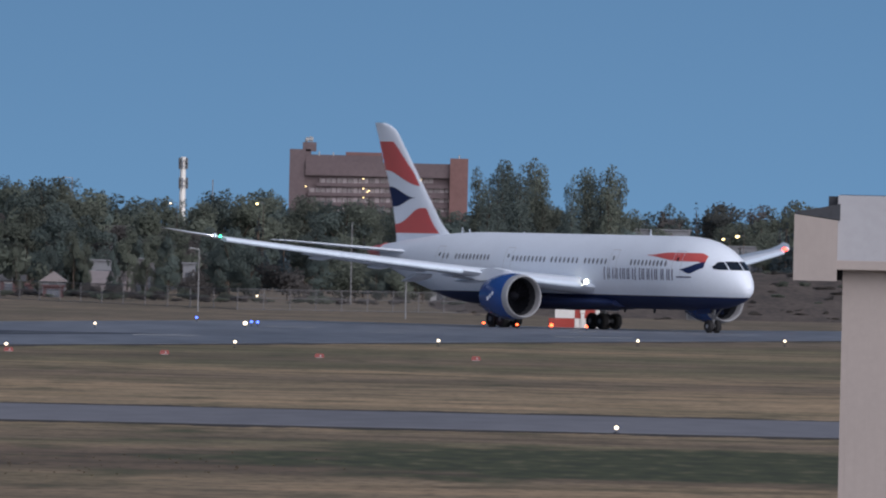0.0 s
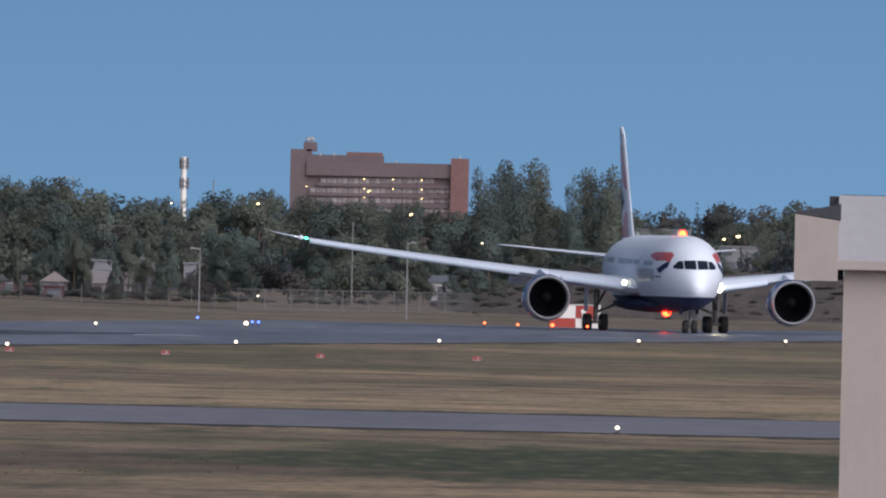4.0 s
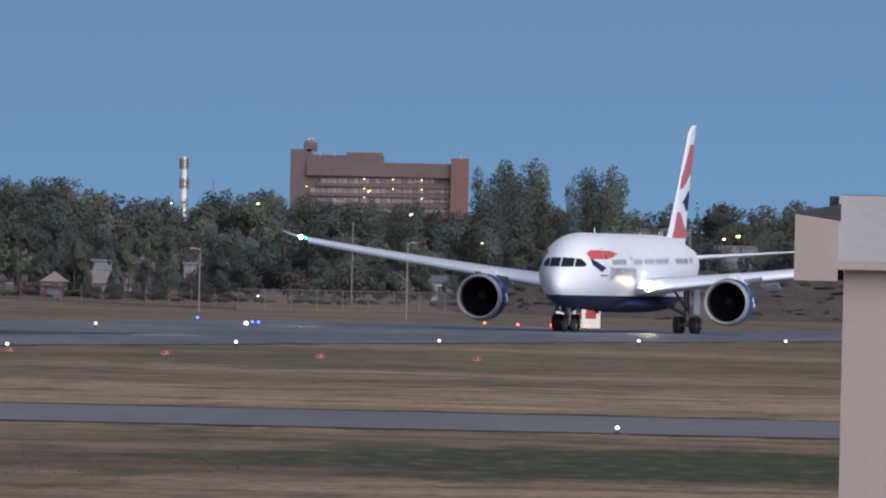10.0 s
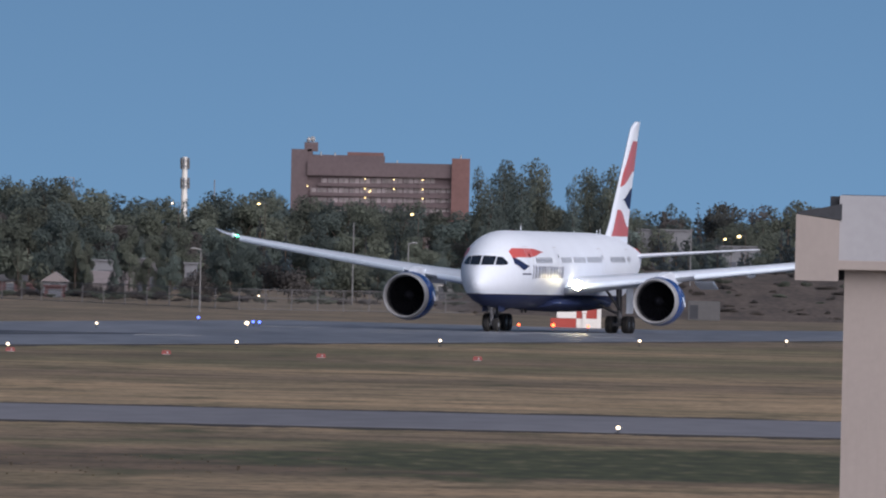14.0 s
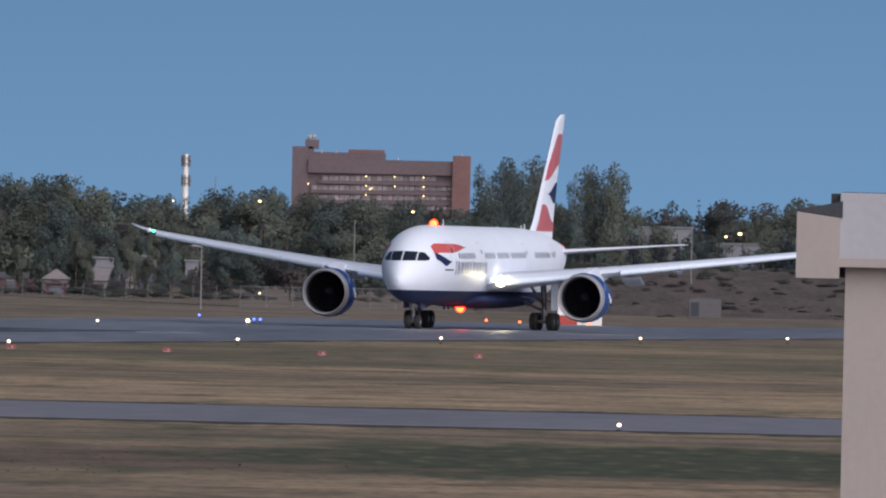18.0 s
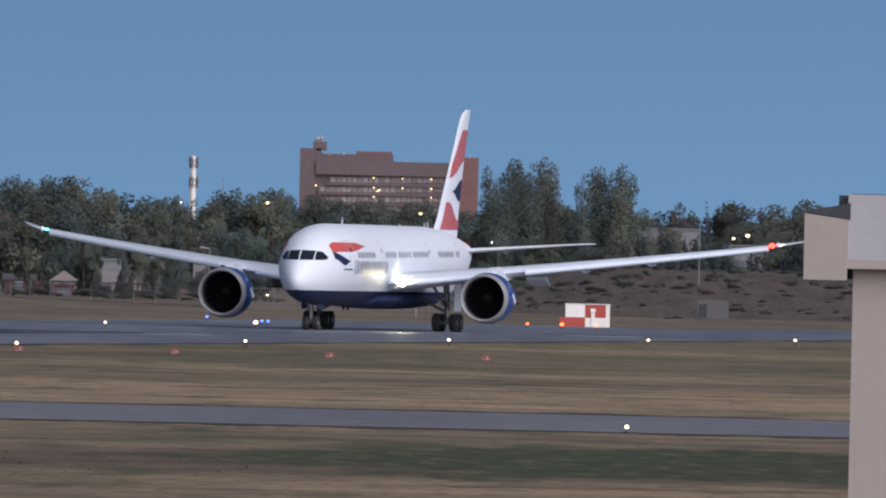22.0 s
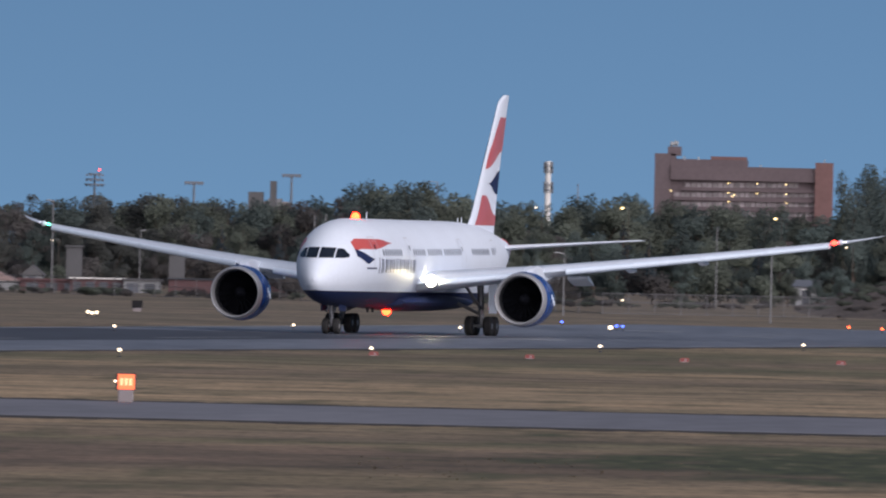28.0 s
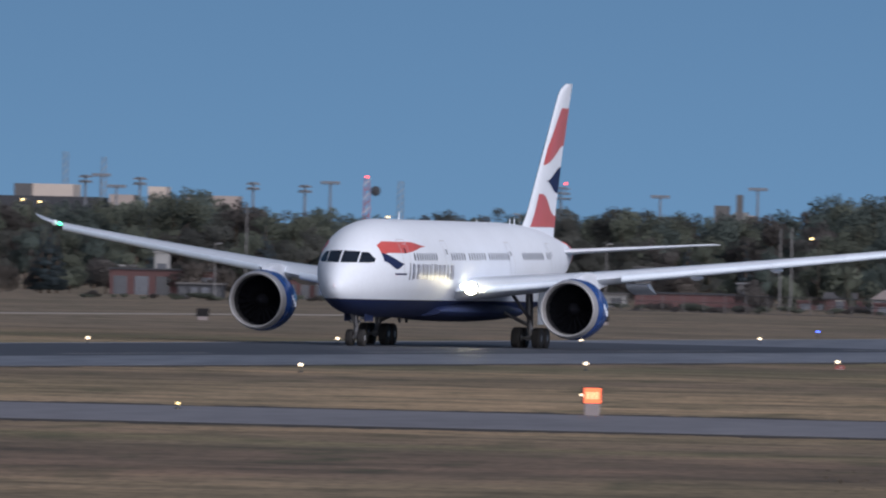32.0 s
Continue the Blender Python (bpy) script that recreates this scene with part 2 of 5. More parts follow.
    wob = n.new("ShaderNodeMath")
    wob.operation = "MULTIPLY_ADD"
    l.new(field(1.0, (0.3, 0.06, 1)), wob.inputs[0])
    wob.inputs[1].default_value = 0.7
    l.new(g.outputs["Fac"], wob.inputs[2])
    edge = n.new("ShaderNodeMapRange")
    edge.inputs["From Min"].default_value, edge.inputs["From Max"].default_value = 0.38, 0.54
    l.new(wob.outputs[0], edge.inputs["Value"])
    green = ramp(field(1.0, (1.2, 0.16, 1), 4), [(0.36, (0.028, 0.035, 0.013)), (0.47, (0.041, 0.051, 0.018)), (0.57, (0.056, 0.064, 0.025)), (0.68, (0.105, 0.100, 0.052))])
    base = mixed(edge.outputs["Result"], base, green)
    l.new(base, b.inputs["Base Color"])
    return m


GRASS = grass_material()

# ---- mesh helpers ----


def part(name, bm, material, parent, label="", smooth=False):
    """Links a bmesh as one mesh object under a thing, a part, or at top level."""
    me = bpy.data.meshes.new(name)
    bm.normal_update()
    bm.to_mesh(me)
    bm.free()
    me.materials.append(material)
    if smooth:
        me.shade_smooth()
        me.set_sharp_from_angle(angle=radians(48))
    ob = new(name, me)
    ob.parent = parent
    if label:
        ob["label"] = label
    return ob


def again(ob, m, parent=None):
    """Another object on the same mesh."""
    c = new(ob.name.split(".")[0], ob.data)
    c.parent = parent or ob.parent
    c.matrix_basis = m
    if "label" in ob:
        c["label"] = ob["label"]
    return c


def box(bm, x0, x1, y0, y1, z0, z1, bevel=0.0):
    g = bmesh.ops.create_cube(bm, size=1.0, matrix=Matrix.Translation(((x0 + x1) / 2, (y0 + y1) / 2, (z0 + z1) / 2)) @ Matrix.Diagonal((x1 - x0, y1 - y0, z1 - z0, 1)))
    if bevel:
        es = {e for v in g["verts"] for e in v.link_edges}
        bmesh.ops.bevel(bm, geom=list(es), offset=bevel, segments=1, affect="EDGES")
    return bm


def boxed(x0, x1, y0, y1, z0, z1, bevel=0.0):
    return box(bmesh.new(), x0, x1, y0, y1, z0, z1, bevel)


def rod(bm, a, b, r0, r1=None, seg=8):
    """A tapered rod from a to b."""
    a, b = Vector(a), Vector(b)
    q = (b - a).to_track_quat("Z", "Y").to_matrix().to_4x4()
    bmesh.ops.create_cone(bm, cap_ends=True, segments=seg, radius1=r0, radius2=r0 if r1 is None else r1, depth=(b - a).length, matrix=Matrix.Translation((a + b) / 2) @ q)
    return bm


def rodded(a, b, r0, r1=None, seg=8):
    return rod(bmesh.new(), a, b, r0, r1, seg)


def lathe(profile, seg=24, axis="X", closed=False):
    """Turns (along, radius) points round an axis."""
    bm, rings = bmesh.new(), []
    for s, r in profile:
        ring = []
        for i in range(seg):
            a = 2 * math.pi * i / seg
            c, d = r * math.cos(a), r * math.sin(a)
            ring.append(bm.verts.new((s, c, d) if axis == "X" else (c, s, d) if axis == "Y" else (c, d, s)))
        rings.append(ring)
    pairs = list(zip(rings, rings[1:])) + ([(rings[-1], rings[0])] if closed else [])
    for p, q in pairs:
        for i in range(seg):
            bm.faces.new((p[i], p[(i + 1) % seg], q[(i + 1) % seg], q[i]))
    if not closed:
        for ring in (rings[0], rings[-1]):
            bm.faces.new(ring)
    bmesh.ops.recalc_face_normals(bm, faces=bm.faces[:])
    return bm


def ball(r, at=(0, 0, 0), squash=(1, 1, 1), sub=2):
    bm = bmesh.new()
    bmesh.ops.create_icosphere(bm, subdivisions=sub, radius=r, matrix=Matrix.Translation(at) @ Matrix.Diagonal((*squash, 1)))
    return bm


def thing(name, label, category, group="", kind="", m=None):
    ob = new(name)
    if m is not None:
        ob.matrix_basis = m
    return tagged(ob, label, category, group, kind)


# ---- ground, runway, taxiway ----


def sheet(xs, ys, z):
    bm = bmesh.new()
    grid = [[bm.verts.new((x, y, z)) for x in xs] for y in ys]
    for r0, r1 in zip(grid, grid[1:]):
        for i in range(len(xs) - 1):
            bm.faces.new((r0[i], r0[i + 1], r1[i + 1], r1[i]))
    return bm


tagged(part("ground", sheet([-3000 + 600 * i for i in range(11)], [-1000 + 600 * i for i in range(11)], 0.0), GRASS, None), "dry straw-brown airfield grass with green drifts", "ground", kind="structure")


def slab(points, z0, z1):
    bm = bmesh.new()
    lo, hi = [bm.verts.new((x, y, z0)) for x, y in points], [bm.verts.new((x, y, z1)) for x, y in points]
    bm.faces.new(hi)
    for i in range(len(points)):
        j = (i + 1) % len(points)
        bm.faces.new((lo[i], lo[j], hi[j], hi[i]))
    bmesh.ops.recalc_face_normals(bm, faces=bm.faces[:])
    return bm


def near_edge(y):
    return 0.1 + 0.1787 * (y - 1089)


def far_edge(y):
    return -71.8 + 0.127 * (y - 955)


runway = tagged(part("runway", slab([(near_edge(200), 200), (near_edge(1500), 1500), (46, 1500), (18, 1382), (-13, 1412), (far_edge(1300), 1300), (far_edge(200), 200)], -0.3, 0.03), ASPHALT, None), "grey asphalt runway, sky reflection put in its colour, worn pale markings", "runway", kind="structure")
tagged(part("taxiway", slab([(-400, 530), (400, 530), (400, 586), (-400, 586)], -0.3, 0.012), TAXIWAY, None), "grey asphalt taxiway crossing the dry grass", "taxiway", kind="structure")


SOIL = paint("dark_verge_soil", (0.034, 0.030, 0.028), 0.95, vary=0.5, scale=0.4, fine=6, stretch=(1, 0.25, 1))


def verge(name, ys, left, right, label):
    """A ragged strip of bare dark soil along a pavement's edge."""
    bm, n = bmesh.new(), len(ys)
    rows = [(bm.verts.new((*left(y), 0.006)), bm.verts.new((*right(y), 0.006))) for y in ys]
    for p, q in zip(rows, rows[1:]):
        bm.faces.new((p[0], p[1], q[1], q[0]))
    bmesh.ops.recalc_face_normals(bm, faces=bm.faces[:])
    if bm.faces[:][0].normal.z < 0:
        bmesh.ops.reverse_faces(bm, faces=bm.faces[:])
    tagged(part(name, bm, SOIL, None), label, "verge", kind="structure")


def ragged(s, a):
    return a * (noise.noise(Vector((s * 0.35, 2.2, 0))) + 0.6 * noise.noise(Vector((s * 1.7, 5.1, 0))))


strides = [-90 + 0.3 * i for i in range(600)]
verge("soil_verge", strides, lambda x: (x, 530), lambda x: (x, 523.5 + ragged(x, 4.5)), "dark bare soil along the taxiway edge")
verge("soil_verge", strides, lambda x: (x, 586), lambda x: (x, 591 + ragged(x + 31, 5)), "dark bare soil along the taxiway edge")
verge("soil_verge", [600 + 2 * i for i in range(430)], lambda y: (near_edge(y), y), lambda y: (near_edge(y) + 2.6 + ragged(y * 0.2, 2.4), y), "dark bare soil along the runway edge")

# ---- the airliner: nose at its origin, x ahead, y to port ----
STATIONS = [(0.0, 3.55, 0.03, 0.03), (0.12, 3.56, 0.38, 0.34), (0.5, 3.65, 0.85, 0.70), (1.1, 3.82, 1.32, 1.06), (2.0, 4.03, 1.80, 1.48), (3.2, 4.27, 2.26, 1.93),
            (4.6, 4.47, 2.60, 2.33), (6.5, 4.62, 2.85, 2.65), (9.0, 4.70, 2.95, 2.88), (38.0, 4.70, 2.95, 2.88), (42.0, 4.80, 2.75, 2.72),
            (46.0, 5.05, 2.22, 2.24), (50.0, 5.38, 1.52, 1.55), (53.0, 5.66, 0.92, 0.95), (55.0, 5.85, 0.52, 0.52), (55.9, 5.92, 0.25, 0.25)]


def profile(a):
    """Centre height, half height and half width of the body at a metres behind the nose, smoothly between the stations."""
    k = min(max(i for i, s in enumerate(STATIONS) if s[0] <= max(a, 0.0)), len(STATIONS) - 2)
    p, q = STATIONS[k], STATIONS[k + 1]
    f, w = min((a - p[0]) / (q[0] - p[0]), 1.0), q[0] - p[0]

    def slope(i, j):
        if i <= 0 or i >= len(STATIONS) - 1:
            i0, i1 = max(i - 1, 0), min(i + 1, len(STATIONS) - 1)
            return (STATIONS[i1][j] - STATIONS[i0][j]) / (STATIONS[i1][0] - STATIONS[i0][0])
        l = (STATIONS[i][j] - STATIONS[i - 1][j]) / (STATIONS[i][0] - STATIONS[i - 1][0])
        r = (STATIONS[i + 1][j] - STATIONS[i][j]) / (STATIONS[i + 1][0] - STATIONS[i][0])
        return 2 * l * r / (l + r) if l * r > 0 else 0.0

    out = []
    for j in (1, 2, 3):
        m0, m1 = slope(k, j) * w, slope(k + 1, j) * w
        out.append((2 * f**3 - 3 * f**2 + 1) * p[j] + (f**3 - 2 * f**2 + f) * m0 + (3 * f**2 - 2 * f**3) * q[j] + (f**3 - f**2) * m1)
    return out


def skin(a, z, side, off=0.0):
    """The point of the body's side at a behind the nose and height z, off metres outside it."""
    zc, hh, hw = profile(a)
    q = max(-0.999, min(0.999, (z - zc) / hh))
    y = hw * math.sqrt(1 - q * q)
    nrm = Vector((0, y / hw**2, (z - zc) / hh**2)).normalized()
    return Vector((-a, side * (y + nrm.y * off), z + nrm.z * off))


def nose_skin(y, z, off=0.0):
    """The point of the nose at y to port and height z."""
    lo, hi = 0.0, 9.0
    for _ in range(40):
        a = (lo + hi) / 2
        zc, hh, hw = profile(a)
        if (y / hw) ** 2 + ((z - zc) / hh) ** 2 > 1:
            lo = a
        else:
            hi = a
    return Vector((-hi + off, y + math.copysign(off * 0.5, y), z + off * 0.5))


def strip(a0, a1, low, high, side, cols=6, rows=2, off=0.015, put=None):
    """A painted or glazed patch between two heights, laid on the body."""
    bm = bmesh.new()
    put = put or (lambda a, z: skin(a, z, side, off))
    grid = []
    for i in range(cols + 1):
        a = a0 + (a1 - a0) * i / cols
        grid.append([bm.verts.new(put(a, low(a) + (high(a) - low(a)) * j / rows)) for j in range(rows + 1)])
    for p, q in zip(grid, grid[1:]):
        for j in range(rows):
            try:
                bm.faces.new((p[j], q[j], q[j + 1], p[j + 1]))
            except ValueError:
                pass
    return bm


def smooth(x):
    x = max(0.0, min(1.0, x))
    return x * x * (3 - 2 * x)


WATER = 2.84


def fuselage(plane):
    alist = sorted({round(0.9 * (i / 12) ** 2, 3) for i in range(13)} | {0.9 + 0.6 * i for i in range(15)} | {9.9 + 2.3 * i for i in range(13)} | {39.5 + 1.1 * i for i in range(15)} | {55.9})
    for upper in (True, False):
        bm, rings, n = bmesh.new(), [], 28 if upper else 14
        for a in alist:
            zc, hh, hw = profile(a)
            q = max(-1.0, min(0.985, (WATER - zc) / hh))
            t0 = math.asin(q)
            span = (t0, math.pi - t0) if upper else (math.pi - t0, 2 * math.pi + t0)
            rings.append((q, [bm.verts.new((-a, hw * math.cos(span[0] + (span[1] - span[0]) * i / n), zc + hh * math.sin(span[0] + (span[1] - span[0]) * i / n))) for i in range(n + 1)]))
        for (s0, p), (s1, q) in zip(rings, rings[1:]):
            if not upper and s0 <= -1 and s1 <= -1:
                continue
            for i in range(n):
                bm.faces.new((p[i], p[i + 1], q[i + 1], q[i]))
        bmesh.ops.remove_doubles(bm, verts=bm.verts[:], dist=0.0005)
        bmesh.ops.delete(bm, geom=[v for v in bm.verts if not v.link_faces], context="VERTS")
        bmesh.ops.recalc_face_normals(bm, faces=bm.faces[:])
        part("upper_fuselage" if upper else "belly", bm, WHITE if upper else NAVY, plane, "glossy white upper fuselage" if upper else "dark blue belly", True)
    bm, rings = bmesh.new(), []
    for i in range(9):
        a = 52.9 + 3.02 * i / 8
        zc, hh, hw = profile(min(a, 55.9))
        rings.append([bm.verts.new((-a - (0.5 * math.sin(t) if i == 0 else 0), (hw + 0.02) * math.cos(t), zc + (hh + 0.02) * math.sin(t))) for t in [2 * math.pi * j / 20 for j in range(20)]])
    for p, q in zip(rings, rings[1:]):
        for j in range(20):
            bm.faces.new((p[j], p[(j + 1) % 20], q[(j + 1) % 20], q[j]))
    bm.faces.new(rings[-1])
    bmesh.ops.recalc_face_normals(bm, faces=bm.faces[:])
    part("tail_cone", bm, RED, plane, "red painted tail cone", True)
    # wing to body fairing
    bm, rings = bmesh.new(), []
    for i in range(17):
        f = i / 16
        a, k = 16.5 + 19.5 * f, math.sin(math.pi * f) ** 0.5
        rings.append([bm.verts.new((-a, (2.2 + 1.0 * k) * math.cos(t), 2.18 + (0.35 + 0.31 * k) * math.sin(t))) for t in [2 * math.pi * j / 24 for j in range(24)]])
    for p, q in zip(rings, rings[1:]):
        for j in range(24):
            bm.faces.new((p[j], p[(j + 1) % 24], q[(j + 1) % 24], q[j]))
    bm.faces.new(rings[0]), bm.faces.new(rings[-1])
    bmesh.ops.recalc_face_normals(bm, faces=bm.faces[:])
    part("belly_fairing", bm, NAVY, plane, "dark blue wing root fairing", True)
    # cabin windows
    groups = [(8.05, 12.95, 10), (16.65, 19.65, 6), (20.85, 24.55, 7), (25.65, 30.25, 9), (33.95, 38.75, 10), (40.1, 40.75, 2)]
    for side in (1, -1):
        for a0, a1, count in groups:
            for k in range(count):
                a = a0 + (a1 - a0) * k / (count - 1)
                mid = 5.37 + 0.007 * a
                def half(x, a=a):
                    return 0.235 * max(0.0, 1 - abs((x - a) / 0.141) ** 3) ** (1 / 3)
                part("cabin_window", strip(a - 0.14, a + 0.14, lambda x: mid - half(x), lambda x: mid + half(x), side, 4, 2, 0.012), CABINGLASS, plane)
        for a in (6.7, 15.6, 31.0, 41.4):
            door = part("cabin_door", strip(a - 0.53, a + 0.53, lambda x: 4.45, lambda x: 6.42, side, 2, 8, 0.014), WHITE, plane, "", True)
            for e in (-0.53, 0.53):
                part("door_seam", strip(a + e - 0.025, a + e + 0.025, lambda x: 4.45, lambda x: 6.42, side, 1, 8, 0.02), LINE, door)
            part("door_seam", strip(a - 0.53, a + 0.53, lambda x: 6.40, lambda x: 6.45, side, 2, 1, 0.02), LINE, door)
            part("door_window", strip(a - 0.1, a + 0.1, lambda x: 5.62, lambda x: 5.92, side, 1, 1, 0.022), GLASSY, door)
        # two words of plain bars, seven letters each, read from the tail on the starboard side
        a, words = 7.05, (0.62, 0.64, 0.24, 0.6, 0.24, 0.52, 0.68, 0.0, 0.76, 0.24, 0.64, 0.98, 0.76, 0.64, 0.5)
        gap = (9.8 - sum(words)) / len(words)
        for k, wide in enumerate(words if side > 0 else words[::-1]):
            tall = 0.5 if (k if side > 0 else 14 - k) in (0, 8) else 0.44
            strokes = 3 if wide > 0.9 else 2 if wide > 0.4 else 1
            for j in range(strokes if wide else 0):
                b0 = a + (wide - 0.13) * j / max(1, strokes - 1)
                part("letter_bar", strip(b0, b0 + 0.13, lambda x: 4.55 - tall, lambda x: 4.55 + tall, side, 1, 4, 0.016), LETTER, plane)
            a += wide + gap
        part("small_writing_bar", strip(4.9, 6.6, lambda x: 4.33, lambda x: 4.43, side, 2, 1, 0.016), LETTER, plane)
        # ribbon of two colours
        part("red_ribbon", strip(3.75, 10.9, lambda x: 6.03 - 0.40 * smooth((10.8 - x) / 4.5) - 0.12 * smooth((4.6 - x) / 0.9), lambda x: 6.08 + 0.22 * smooth((10.8 - x) / 3.0) - 0.26 * smooth((4.5 - x) / 0.9), side, 24, 3, 0.016), RED, plane, "red ribbon emblem")
        part("blue_ribbon", strip(3.75, 6.25, lambda x: 5.12 - 0.46 * smooth((x - 3.7) / 1.5) + 0.30 * smooth((x - 5.1) / 1.2), lambda x: 5.62 - 0.64 * smooth((x - 3.5) / 3.0), side, 16, 3, 0.018), NAVY, plane, "dark blue ribbon emblem")
    # flight deck glazing
    for side in (1, -1):
        for y0, y1, low, high in ((0.04, 0.92, lambda y: 4.99 + 0.02 * y, lambda y: 5.70 - 0.03 * y), (0.99, 1.66, lambda y: 5.01 + 0.05 * smooth((y - 1.4) / 0.3), lambda y: 5.68 - 0.04 * y - 0.36 * smooth((y - 1.25) / 0.45))):
            part("cockpit_window", strip(y0, y1, low, high, side, 6, 4, put=lambda y, z: nose_skin(side * y, z, 0.02)), GLASSY, plane, "dark flight deck window")
    for a, hgt in ((14.4, 0.5), (32.9, 0.14), (41.0, 0.34), (42.1, 0.46)):
        top = profile(a)[0] + profile(a)[1]
        bm = bmesh.new()
        bmesh.ops.create_cone(bm, cap_ends=True, segments=6, radius1=0.14, radius2=0.06, depth=hgt, matrix=Matrix.Translation((-a, 0, top + hgt / 2 - 0.03)) @ Matrix.Diagonal((1, 0.25, 1, 1)))
        part("blade_antenna", bm, WHITE, plane)
    for a, y in ((14.0, 0.3), (17.5, -0.2)):
        part("belly_antenna", rodded((-a, y, 1.85), (-a - 0.1, y, 1.45), 0.14, 0.08), DARK, plane)


def foil(rows, thick):
    """A wing from rows of (y, leading x, trailing x, z, thickness share), smooth aerofoil sections."""
    bm, rings = bmesh.new(), []
    shape = [(1.0, 0.0), (0.75, 0.36), (0.5, 0.72), (0.3, 0.95), (0.15, 0.88), (0.05, 0.55), (0.0, 0.0), (0.05, -0.42), (0.15, -0.62), (0.3, -0.65), (0.5, -0.48), (0.75, -0.2)]
    for y, le, te, z, t in rows:
        c = le - te
        rings.append([bm.verts.new((le - c * s, y, z + c * t * u * 0.55 - 0.015 * c * (1 - s))) for s, u in shape])
    n = len(shape)
    for p, q in zip(rings, rings[1:]):
        for i in range(n):
            bm.faces.new((p[i], p[(i + 1) % n], q[(i + 1) % n], q[i]))
    bm.faces.new(rings[0]), bm.faces.new(rings[-1])
    bmesh.ops.recalc_face_normals(bm, faces=bm.faces[:])
    return bm


def wing_at(y):
    """Leading edge, trailing edge and height of the wing at y from the middle."""
    le = -(18.6 + (y - 2.9) * 0.7)
    te = -(31.3 + 0.12 * max(0, y - 2.9)) if y < 10 else -(32.15 + (y - 10) * 0.345)
    z = 3.62 + 0.088 * (y - 2.9) + 0.00165 * (y - 2.9) ** 2 + 0.18 * math.sin(math.pi * min(1.0, max(0.0, (y - 2.9) / 26)))
    if y > 27.4:
        k = (y - 27.4) / 2.66
        le -= 0.75 * k * k + 1.3 * k * k * k
        te -= 0.9 * k
        z += 0.16 * k * k
    return le, te, z


def wings(plane):
    for side in (1, -1):
        ys = [1.5, 2.9, 5, 7.5, 10, 13, 16, 19, 22, 25, 27.4, 28.2, 28.9, 29.5, 29.9, 30.08]
        rows = []
        for y in ys:
            le, te, z = wing_at(y)
            if y > 29.95:
                le = te + 0.12
            rows.append((side * y, le, te, z, 0.125 - 0.0012 * y))
        wing = part("wing", foil(rows, 0.12), WING, plane, "pale grey swept wing", True)
        # slats with a gap line, and flap track fairings
        for y0, y1 in ((3.6, 8.2), (11.4, 15.34), (15.36, 19.34), (19.36, 23.24), (23.26, 27.0)):
            srows = []
            for f in (0, 0.5, 1):
                y = y0 + (y1 - y0) * f
                le, te, z = wing_at(y)
                srows.append((side * y, le + 0.30, le - 0.65 - 0.02 * (27 - y), z - 0.22, 0.40))
            part("slat", foil(srows, 0.3), SLAT, wing, "white leading edge slat", True)
        for y0, y1 in ((3.4, 8.4), (10.8, 19.5)):
            frows = []
            for f in (0, 0.5, 1):
                y = y0 + (y1 - y0) * f
                le, te, z = wing_at(y)
                frows.append((side * y, te + 1.7, te - 0.55, z - 0.16, 0.14))
            part("flap", foil(frows, 0.14), WING, wing, "", True)
        # drooped flaperon outboard of the engine
        frows = []
        for y in (10.0, 10.7, 11.3):
            le, te, z = wing_at(y)
            frows.append((side * y, te + 1.2, te - 1.1, z - 0.42, 0.16))
        flaperon = foil(frows, 0.14)
        hinge = Vector((wing_at(10.6)[1] + 1.2, 0, wing_at(10.6)[2] - 0.42))
        bmesh.ops.rotate(flaperon, cent=hinge, matrix=Matrix.Rotation(radians(-16), 3, "Y"), verts=flaperon.verts[:])
        part("flaperon", flaperon, WING, wing, "drooped grey flaperon", True)
        for y in (6.4, 14.0, 18.6):
            le, te, z = wing_at(y)
            ln = 4.6 if y < 10 else 3.4
            part("flap_track_fairing", lathe_at([(-0.5, 0.02), (-0.4, 0.07), (-0.15, 0.13), (0.15, 0.14), (0.38, 0.08), (0.5, 0.02)], ln, (te + 0.7, side * y, z - 0.36)), WING, wing, "", True)
        le, te, z = wing_at(3.9)
        # a lamp cluster at each root, deep in its shroud
        for lx, ly, lz, lr, toe in ((-18.0, 3.72, 3.62, 0.37, 6), (-17.9, 3.2, 3.72, 0.12, 6)) if side > 0 else ((-18.4, 3.6, 3.84, 0.18, 17),):
            lamp = part("landing_light", lathe([(0.0, lr), (0.06, lr * 0.8), (0.09, 0.02)], 18), LAMP, wing, "glowing landing light in the wing root", True)
            lamp.matrix_basis = pose(lx, side * ly, lz, 0, 0, side * toe)
            part("lamp_housing", lathe([(0.56, lr * 1.02), (0.54, lr * 1.1), (-0.5, lr * 1.12), (-0.5, lr * 0.9), (0.0, lr * 1.02)], 18, closed=True), WHITE, lamp)
        part("navigation_light", ball(0.22 if side > 0 else 0.11, (wing_at(27.3)[0] + 0.05, side * 27.3, wing_at(27.3)[2] + 0.02), (1, 1, 0.8)), REDLAMP if side > 0 else GREENLAMP, wing, "red navigation light" if side > 0 else "green navigation light")
        # tailplane
        trows = [(side * y, -(47.2 + (y - 0.8) * 0.80), -(53.3 + (y - 0.8) * 0.30), 5.85 + 0.085 * y, 0.07) for y in (0.6, 3, 5, 7, 8.8)]
        trows += [(side * 9.4, -54.55, -56.0, 6.64, 0.09), (side * 9.75, -55.5, -56.2, 6.66, 0.08)]
        part("tailplane", foil(trows, 0.1), WHITE, plane, "white tailplane", True)


